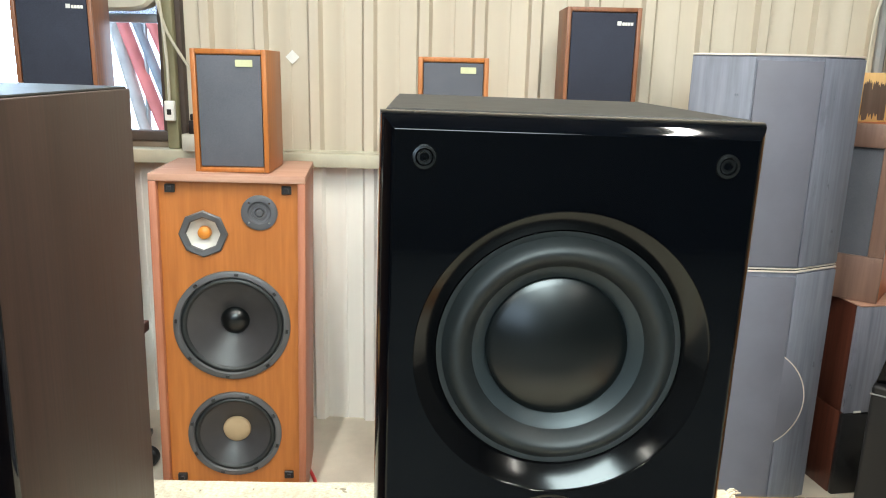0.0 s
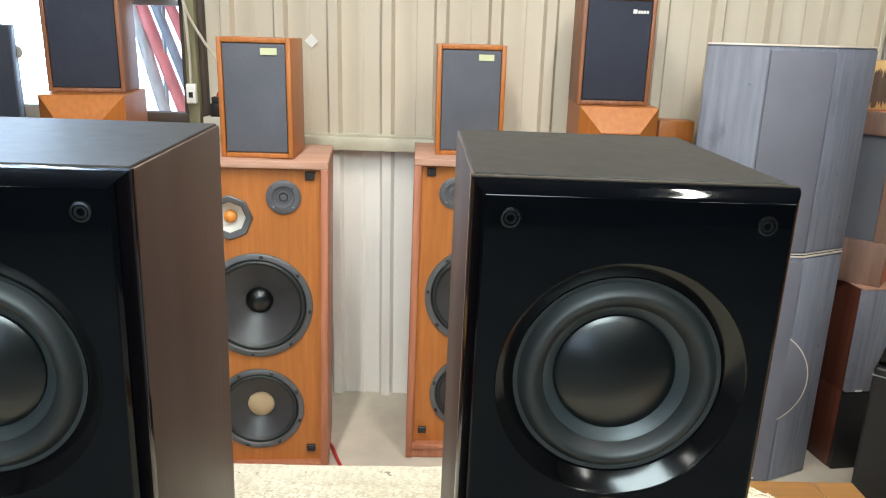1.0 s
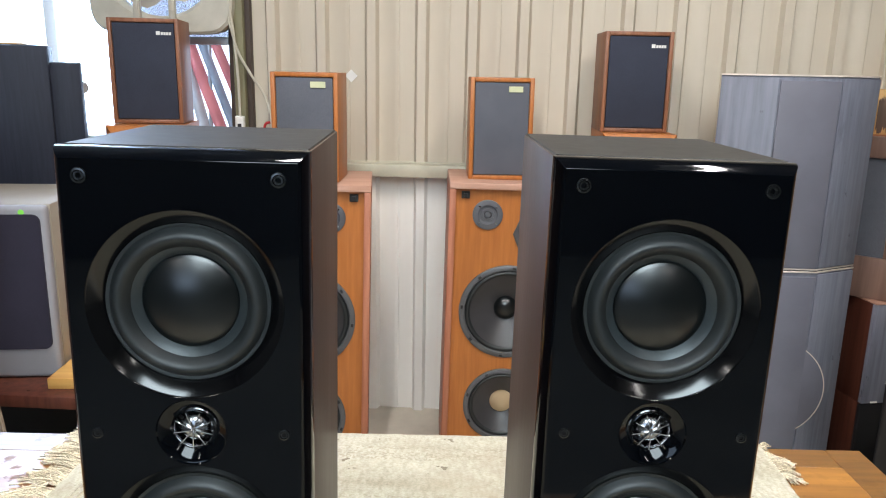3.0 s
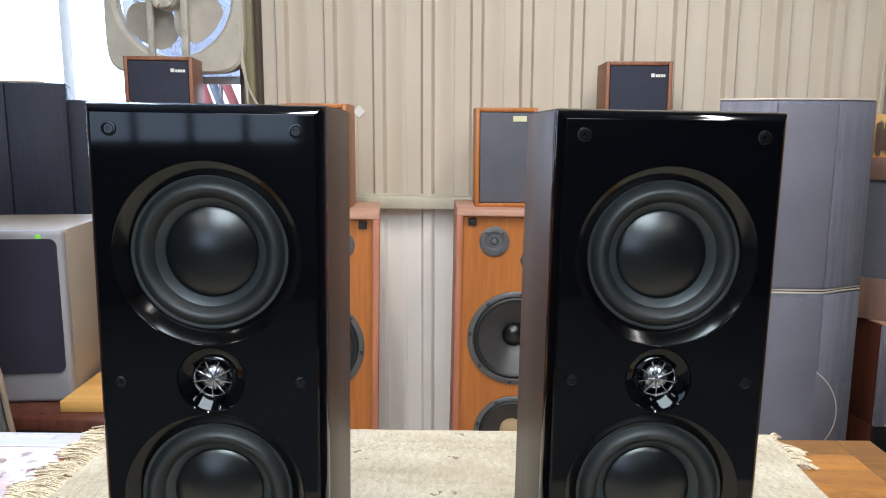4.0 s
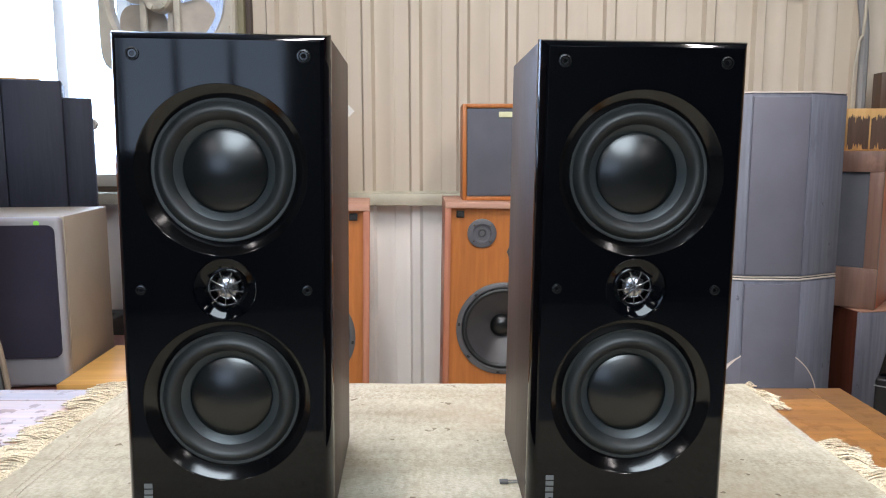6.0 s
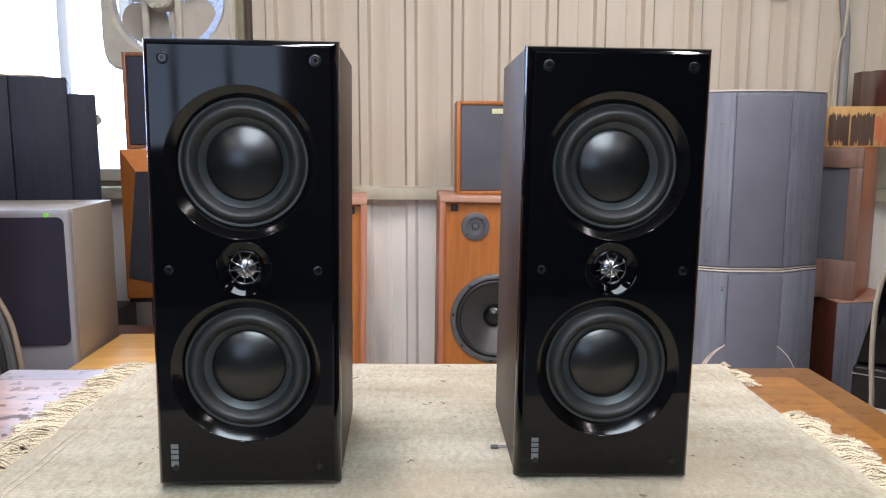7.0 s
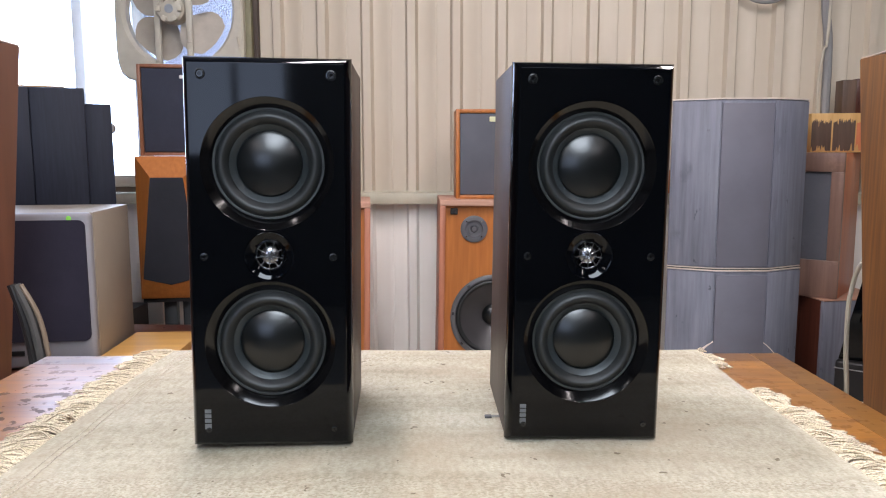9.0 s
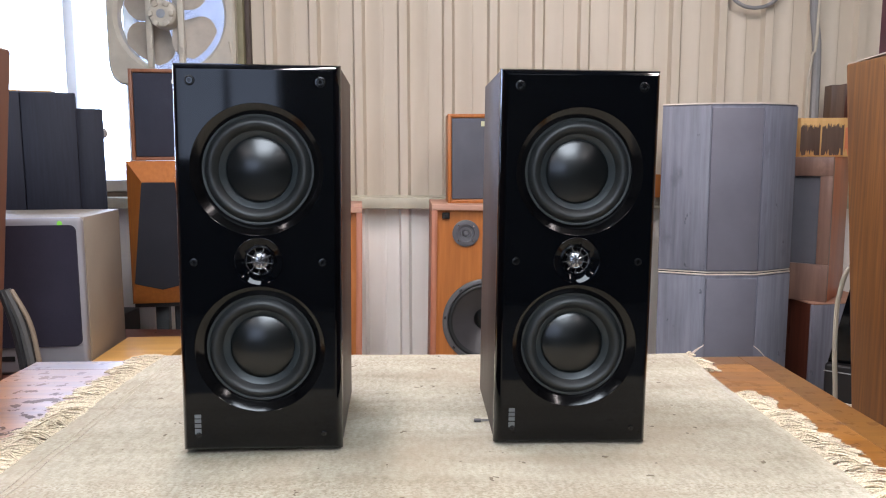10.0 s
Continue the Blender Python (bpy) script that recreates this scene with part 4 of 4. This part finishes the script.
def subwoofer():
    t = thing("beige_loudspeaker", sized(pose(-1.407, 1.145, 0.569, 0, 0, 9.4), 0.945), "beige cabinet loudspeaker with black grille, on the mahogany table", "loudspeaker")
    w, h = 0.225, 0.49
    part("cabinet", box(-w, w, 0.03, 0.40, 0, h, 0.006), M_BEIGE, t, "beige painted cabinet")
    part("front_frame", box(-w, w, -0.01, 0.0295, 0, h, 0.014, 4), M_SILVER, t, "silver grey moulded front")
    bm = prism([(-0.212, 0.088), (0.212, 0.088), (0.212, h - 0.022), (-0.212, h - 0.022)], -0.016, -0.004)
    bmesh.ops.bevel(bm, geom=[e for e in bm.edges if abs(e.verts[0].co.y - e.verts[1].co.y) > 0.005], offset=0.02, segments=4, affect="EDGES", profile=0.5)
    part("grille", bm, M_GRILLE_PLUM, t, "black rounded grille")
    part("sticker", lathe([(0.008, -0.0105), (0.0, -0.011)], 0.165, h - 0.017, 16), glowless("green_sticker", (0.25, 0.75, 0.08)), t, "round green price sticker")
    part("badge", box(-0.04, 0.01, -0.013, -0.009, 0.045, 0.060, 0.001, 1), M_BLACK, t, "small black maker's plate")


def glowless(name, c):
    return plain(name, c, 0.5)


subwoofer()
board = part("wooden_board", box(-0.115, 0.105, -0.2, 0.2, 0.0, 0.03, 0.003), M_YELLOWWOOD, None, "", pose(-1.091, 1.302, 0.569, 0, 0, 5))
tagged(board, "honey coloured pine board lying on the mahogany table", "board")


def tower(m, w, h, d, split, label):
    t = thing("black_tower_loudspeaker", m, label, "loudspeaker", "black tower loudspeakers")
    part("cabinet", box(-w, w, 0.012, d, 0, h, 0.004), M_BLACKASH, t, "black ash cabinet")
    xs = [-w, -w + split, w] if split else [-w, w]
    for a, b in zip(xs, xs[1:]):
        part("front_panel", box(a + 0.001, b - 0.001, 0.0, 0.0115, 0.002, h - 0.002, 0.004), M_BLACKASH, t)
    return t


tower(pose(-1.621, 1.697, 0.569, 0, 0, 27), 0.139, 0.872, 0.25, 0.100, "black ash tower loudspeaker with split front, by the window")
tower(pose(-1.492, 1.830, 0.569, 0, 0, 27), 0.053, 0.820, 0.19, 0, "slim black tower loudspeaker by the bright window")
tower_lid = part("plywood_lid", box(-0.120, 0.085, 0.0, 0.24, 0, 0.005, 0.001, 1), M_BARE, None, "", pose(-1.640, 1.712, 1.4415, 0, 0, 27))
tagged(tower_lid, "thin orange plywood board lying on the black tower", "board")
stand2 = part("low_cabinet", box(-2.3, -1.475, 1.76, 2.15, 0, 0.568, 0.005), M_BLACK)
tagged(stand2, "low black cabinet under the window", "cabinet")


def wood_tower(m, w, d, h, lean, side, mt, label):
    """A tall cabinet whose front and back lean away from the room; its base runs from y=0 to d."""
    t = thing("wooden_tower_loudspeaker", m, label, "loudspeaker", "tall wooden loudspeakers")
    bm = box(-w, w, 0, d, 0, h, 0)
    for v in bm.verts:
        v.co.y += lean * v.co.z
    bmesh.ops.bevel(bm, geom=bm.edges[:], offset=0.004, segments=3, affect="EDGES", profile=0.5)
    part("cabinet", bm, mt, t)
    n = 24
    edge = bmesh.new()
    ring = []
    for k in range(n + 1):
        y = lean * h + 0.004 + (d - 0.008) * k / n
        z = h + 0.003 + 0.0045 * math.sin(math.pi * k / n) ** 2
        ring.append([edge.verts.new(c) for c in ((-w + 0.002, y, z - 0.003), (w - 0.002, y, z - 0.003), (w - 0.002, y, z), (-w + 0.002, y, z))])
    for a, b in zip(ring, ring[1:]):
        for k in range(4):
            edge.faces.new((a[k], a[(k + 1) % 4], b[(k + 1) % 4], b[k]))
    edge.faces.new(ring[0][::-1])
    edge.faces.new(ring[-1])
    bmesh.ops.recalc_face_normals(edge, faces=edge.faces[:])
    y0 = d * 0.62
    seam = prism([(y0 + 0.03, 0.02), (y0 + 0.0335, 0.02), (y0 + 0.0235 + lean * 0.78 * h, h - 0.02), (y0 + 0.02 + lean * 0.78 * h, h - 0.02)], 0.0, 0.0016)
    for v in seam.verts:
        v.co = (side * (w + 0.0004) - side * v.co.y, v.co.x, v.co.z)
    bmesh.ops.recalc_face_normals(seam, faces=seam.faces[:])
    part("veneer_joint", seam, M_CABWOOD_DARK, t, "dark joint between two veneers")
    part("top_sheet", edge, M_EDGE, t, "thin pale board lining the top")
    return t


wood_tower(pose(-1.45, 0.38, 0, 0, 0, 0), 0.20, 0.36, 1.480, 0.163, 1, M_CABWOOD_DARK, "tall reddish walnut loudspeaker beside the table")
wood_tower(pose(1.055, 0.32, 0, 0, 0, 0), 0.205, 0.38, 1.425, 0.154, -1, M_CABWOOD, "tall golden walnut loudspeaker beside the table")


def cable(name, pts, r, mt, label):
    return tagged(part(name, tube(pts, r), mt), label, "cable")


cable("cable", [(0.965, 1.0, 0.95), (0.924, 1.0, 0.905), (0.908, 1.0, 0.84), (0.904, 1.0, 0.787), (0.906, 1.0, 0.68), (0.914, 1.0, 0.579), (0.92, 1.0, 0.4), (0.93, 1.0, 0.006)], 0.0062, M_CABLE, "thick cream cable hanging beside the walnut loudspeaker")
for k in range(3):
    cable("cable", [(-1.205 + 0.012 * k, 0.80, 0.885), (-1.181 + 0.02 * k, 0.80, 0.805), (-1.163 + 0.02 * k, 0.80, 0.70), (-1.15 + 0.02 * k, 0.81, 0.5), (-1.15 + 0.02 * k, 0.83, 0.006)], (0.011, 0.011, 0.006)[k], (M_BLACK, M_BLUEGREY, M_SILL)[k], "cable hanging beside the walnut loudspeaker")
cable("red_wire", [(-0.54, 1.99, 0.006), (-0.503, 1.895, 0.006), (-0.470, 1.83, 0.006), (-0.436, 1.75, 0.006), (-0.37, 1.60, 0.006), (-0.33, 1.40, 0.006)], 0.006, M_REDCABLE, "red wire lying on the floor by the orange loudspeaker")

# ---- worn cabinets to the right ----
def worn_stack():
    t = thing("framed_cabinet", sized(pose(1.294, 1.874, 0.652, 0, 0, -36.6), 0.957), "worn brown cabinet with dark recessed panel and red side", "cabinet")
    part("carcass", box(-0.30, 0.0, 0.02, 0.30, 0, 0.575, 0.003), M_REDSIDE, t, "red brown veneered carcass")
    part("front_frame", joined(box(-0.30, 0.0, 0.0, 0.0195, 0.0, 0.150, 0.003), box(-0.30, 0.0, 0.0, 0.0195, 0.50, 0.575, 0.003), box(-0.046, 0.0, 0.0, 0.0195, 0.150, 0.50, 0.003)), M_WORN, t, "scuffed brown front frame")
    part("panel", box(-0.30, -0.046, 0.012, 0.0195, 0.150, 0.50, 0), M_GRILLE, t, "dark grey recessed cloth panel")
    t = thing("peeling_cabinet", sized(pose(1.352, 1.995, 1.2035, 0, 0, -2.6), 0.955), "small cabinet with peeling brown veneer, on another cabinet", "cabinet")
    part("carcass", box(-0.14, 0.16, 0.0, 0.25, 0, 0.155, 0.002), M_BARE, t, "bare orange wood")
    rnd = random.Random(9)
    for x0, x1 in ((-0.138, -0.062), (-0.055, 0.03), (0.035, 0.155)):
        n = 44
        top = [(x1 - (x1 - x0) * k / n, 0.134 - 0.040 * abs(noise.noise((k * 0.3, x0 * 50, 0))) + rnd.uniform(-0.012, 0.005)) for k in range(n + 1)]
        bot = [(x0 + (x1 - x0) * k / n, 0.004 + 0.050 * max(0.0, noise.noise((k * 0.25, x0 * 70, 5))) + rnd.uniform(0, 0.004)) for k in range(n + 1)]
        part("veneer", prism(bot + top, -0.002, -0.0003), M_TORN if x1 < 0.1 else M_REDSIDE, t, "torn brown veneer")
    t = thing("small_brown_box", sized(pose(1.405, 2.05, 1.3525, 0, 0, -2.6), 0.955), "small dark brown wooden box on a peeling cabinet", "box")
    part("body", box(-0.055, 0.0, 0.0, 0.07, 0, 0.135, 0.002), M_TORN, t)
    part("side", box(0.001, 0.10, 0.004, 0.18, 0, 0.14, 0.002), M_REDWOOD, t)
    t = thing("grey_front_cabinet", sized(pose(1.240, 1.855, 0.2885, 0, 0, 12.4), 0.957), "dark red cabinet with worn grey front", "cabinet")
    part("carcass", box(0.0, 0.32, 0.02, 0.34, 0, 0.374, 0.003), M_REDWOOD, t, "dark red wooden carcass")
    part("top_board", box(0.001, 0.319, 0.0005, 0.339, 0.3745, 0.379, 0.001, 1), M_ORANGE_TOP, t, "pale pinkish top board")
    part("white_strip", box(0.035, 0.062, -0.003, -0.0005, 0.002, 0.009, 0.0005, 1), M_WHITE, t, "small white plastic strip")
    part("front", box(0.0, 0.32, 0.0, 0.0195, 0, 0.374, 0.004), M_GREY, t, "grey painted front")
    t = thing("lower_red_cabinet", sized(pose(1.238, 1.853, 0.0, 0, 0, 12.4), 0.96), "red brown cabinet with black front, on the floor", "cabinet")
    part("carcass", box(0.0, 0.33, 0.02, 0.36, 0, 0.300, 0.003), M_REDWOOD, t)
    part("front", box(0.0, 0.33, 0.0, 0.0195, 0, 0.297, 0.006), M_BLACK, t, "black front")


worn_stack()
case = thing("equipment_case", sized(pose(1.190, 1.640, 0.0, 0, 0, -36), 0.975), "black equipment case with metal band and white label", "case")
part("body", box(0, 0.30, 0.0, 0.22, 0, 0.495, 0.012, 3), M_BLACK, case)
part("lid_band", box(-0.002, 0.302, -0.002, 0.222, 0.466, 0.470, 0.001), M_ALU, case, "metal lid band")
part("label", box(0.07, 0.13, -0.0035, 0.0, 0.28, 0.36, 0), M_WHITE, case, "white paper label")
panel = part("slanted_board", prism([(0.0, 0.0), (0.26, 0.0), (0.26, 0.350), (0.072, 0.350)], 0.0, 0.012, 0.003), M_GLOSS, None, "", pose(1.208, 1.655, 0.4835, 0, 0, -30))
tagged(panel, "glossy black slanted board standing on the equipment case", "board")
block = part("wooden_block", box(-0.06, 0.06, 0, 0.085, 0, 0.095, 0.003), M_ORANGE, None, "", pose(0.668, 2.148, 1.0375))
tagged(block, "small orange wooden block on the wall rail", "block")

# ---- on the wall ----
tagged(part("paper_tag", box(-0.017, 0.017, -0.001, 0.0, -0.017, 0.017, 0), M_WHITE, None, "", pose(-0.606, WALL_Y - 0.0075, 1.361, 0, 45, 0)), "small white paper tag stuck on the wall", "tag")
cable("conduit", [(1.343, 2.222, 3.1), (1.348, 2.222, 2.07), (1.343, 2.222, 1.81), (1.362, 2.222, 1.65), (1.366, 2.222, 1.43), (1.366, 2.222, 1.06)], 0.017, M_GREYCABLE, "grey conduit running down the wall")
cable("cable", [(1.357, 2.20, 3.1), (1.353, 2.20, 1.79), (1.336, 2.20, 1.61), (1.322, 2.20, 1.47), (1.327, 2.20, 1.15)], 0.006, M_CABLE, "cream cable running down the wall")
cable("cable_loop", [(1.102 + 0.102 * math.sin(a), 2.215, 1.885 - 0.080 * math.cos(a)) for a in (2 * math.pi * k / 16 for k in range(17))], 0.008, M_GREYCABLE, "coiled grey cable hanging on the wall")


def wall_fan():
    t = thing("exhaust_fan", sized(pose(-1.297, 2.170, 1.788), 0.945), "cream exhaust fan with dusty blades, set in the window", "fan")
    R = 0.238
    bm = bmesh.new()
    n = 64
    outer, inner = [], []
    hw, hh = 0.285, 0.305
    for k in range(n):
        a = 2 * math.pi * k / n
        c, s = math.cos(a), math.sin(a)
        q = 1.0 / ((abs(c) / hw) ** 7 + (abs(s) / hh) ** 7) ** (1 / 7)
        outer.append((q * c, q * s))
        inner.append((R * c, R * s))
    rings = [[bm.verts.new((x, y, z)) for x, z in pts] for pts, y in ((outer, 0.06), (outer, 0.01), ([(x * 0.97, z * 0.97) for x, z in outer], 0.0), ([(x * 1.06, z * 1.06) for x, z in inner], 0.0), (inner, 0.015), (inner, 0.06))]
    for a, b in zip(rings, rings[1:]):
        for k in range(n):
            bm.faces.new((a[k], a[(k + 1) % n], b[(k + 1) % n], b[k]))
    bmesh.ops.recalc_face_normals(bm, faces=bm.faces[:])
    part("housing", bm, M_FAN, t, "yellowed cream fan housing")
    hub = part("motor", lathe([(0.0, -0.045), (0.030, -0.045), (0.052, -0.040), (0.060, -0.030), (0.062, 0.02), (0.0, 0.02)], -0.02, 0.0, 40), M_FAN, t, "round cream motor")
    for k in range(6):
        part("vent", box(0.036, 0.058, -0.052, -0.036, -0.012, 0.012, 0.004), M_FAN, hub, "", Matrix.Translation((-0.02, 0, 0)) @ Matrix.Rotation(math.pi / 3 * k, 4, "Y"))
    part("badge", lathe([(0.020, -0.046), (0.018, -0.048), (0.0, -0.048)], -0.02, 0, 24), M_ALU, hub)
    for x in (-0.085, 0.055):
        part("bar", joined(box(x - 0.013, x + 0.013, -0.02, 0.0, -0.262, 0.262, 0.003), *[box(x - 0.009, x + 0.009, -0.024, -0.018, z, z + 0.05, 0.002) for z in (-0.22, -0.14, 0.10, 0.18)]), M_FAN, t, "perforated cream bracket")
    for k in range(4):
        b = bmesh.new()
        nr, na = 8, 8
        g = []
        for i in range(nr + 1):
            r = 0.05 + 0.165 * i / nr
            half = 0.20 + 0.52 * math.sin(math.pi * min(1.0, 0.12 + 0.80 * i / nr)) ** 0.8
            g.append([b.verts.new((r * math.cos(th), 0.045 + 0.05 * th, r * math.sin(th))) for th in (half * (2 * j / na - 1) for j in range(na + 1))])
        for i in range(nr):
            for j in range(na):
                b.faces.new((g[i][j], g[i + 1][j], g[i + 1][j + 1], g[i][j + 1]))
        ext = bmesh.ops.extrude_face_region(b, geom=b.faces[:])
        for v in ext["geom"]:
            if isinstance(v, bmesh.types.BMVert):
                v.co.y += 0.003
        bmesh.ops.recalc_face_normals(b, faces=b.faces[:])
        part("blade", b, M_FANBLADE, t, "dusty grey blade", Matrix.Translation((-0.02, 0, 0)) @ Matrix.Rotation(math.pi / 2 * k + 0.65, 4, "Y"))


wall_fan()


# ---- small things by the window and on the rail ----
plug = thing("socket_adapter", sized(pose(-1.019, 2.175, 1.137), 0.955), "white plug adapter hanging from a cable by the window", "plug")
part("body", box(-0.018, 0.018, 0, 0.022, 0, 0.072, 0.005, 3), M_WHITE, plug)
part("socket", box(-0.008, 0.008, -0.001, 0.002, 0.022, 0.042, 0.001, 1), M_BLACK, plug, "dark socket opening")
cable("cable", [(-1.019, 2.185, 1.205), (-1.020, 2.185, 1.345), (-1.030, 2.18, 1.517), (-1.050, 2.17, 1.68)], 0.005, M_CABLE, "thin cream cable hanging from the fan")
cable("cable", [(-1.050, 2.175, 1.595), (-1.020, 2.185, 1.452), (-0.973, 2.185, 1.363), (-0.917, 2.18, 1.274), (-0.88, 2.13, 1.17), (-0.862, 2.06, 1.042)], 0.005, M_CABLE, "thin cream cable looping behind the loudspeaker")
tray = part("white_tray", box(-0.035, 0.035, 0, 0.06, 0, 0.058, 0.004), M_FAN, None, "", pose(-0.937, 2.150, 1.0375))
tagged(tray, "off-white plastic power supply standing on the rail", "power supply")
adapter = thing("black_adapter", pose(-0.923, 2.155, 1.0962), "black power adapter with red lead on a white box", "adapter")
part("body", joined(box(-0.024, 0.024, 0, 0.04, 0, 0.046, 0.003), box(-0.019, 0.019, 0.004, 0.036, 0.046, 0.068, 0.003)), M_BLACK, adapter)
part("lead", tube([(0.0, 0.015, 0.066), (0.01, 0.01, 0.085), (0.04, 0.01, 0.088), (0.08, 0.02, 0.06)], 0.005), M_REDCABLE, adapter, "red lead")
mic = thing("desk_microphone", sized(pose(-1.531, 2.02, 0.5685), 0.915), "small pale round microphone on a thin stand", "microphone")
part("head", lathe([(0.0, -0.008), (0.018, -0.008), (0.023, 0.0), (0.018, 0.008), (0.0, 0.008)], 0, 0.803, 24), M_WHITE, mic)
part("stem", box(-0.003, 0.003, -0.003, 0.003, 0.01, 0.785, 0.001, 1), M_FRAME, mic)
part("base", box(-0.03, 0.03, -0.03, 0.03, 0.0, 0.012, 0.003), M_BLACK, mic)
strip = thing("perforated_board", sized(pose(1.352, 1.690, 0.4835), 0.955), "white perforated board standing on the equipment case", "board")
part("board", prism([(-0.05, 0.0), (0.06, 0.0), (0.06, 0.69), (-0.022, 0.69)], 0.0, 0.006), M_WHITE, strip)
for k in range(6):
    part("hole", lathe([(0.006, 0.0), (0.005, -0.001), (0.0, -0.001)], -0.026 + 0.003 * k, 0.22 + 0.080 * k, 12), M_BLACK, strip)
knob = thing("rubber_castor", pose(-1.036, 1.86, 0.0), "black rubber castor with orange hub, on the concrete floor", "castor")
part("tyre", lathe([(0.014, -0.017), (0.030, -0.017), (0.036, -0.010), (0.036, 0.010), (0.030, 0.017), (0.014, 0.017)], 0, 0.036, 28), M_BLACK, knob)
part("hub", lathe([(0.0, -0.019), (0.014, -0.019), (0.014, 0.019), (0.0, 0.019)], 0, 0.036, 20), M_AMBER, knob, "orange hub")
part("fork", box(-0.006, 0.006, -0.024, -0.020, 0.036, 0.085, 0.001, 1), M_AMBER, knob, "orange metal fork")
maroon = part("maroon_carton", box(-0.12, 0.12, 0.0, 0.27, 0, 0.30, 0.003), M_MAROON, None, "", pose(0.995, 0.555, 1.4335))
tagged(maroon, "dark maroon cardboard carton standing on the walnut loudspeaker", "carton")
clip = thing("cable_tag", pose(-0.052, 0.078, RUG_TOP - 0.001, 0, 0, 4), "small grey cable tag lying on the rug", "tag")
part("plate", box(-0.005, 0.005, -0.0045, 0.0045, 0.0, 0.003, 0.0008, 1), M_FRAME, clip)
for y in (-0.003, 0.003):
    part("wire", tube([(0.004, y, 0.0015), (0.012, y * 0.8, 0.0018), (0.024, y, 0.0015)], 0.0008, 5), M_GREYCABLE, clip, "thin dark wire")
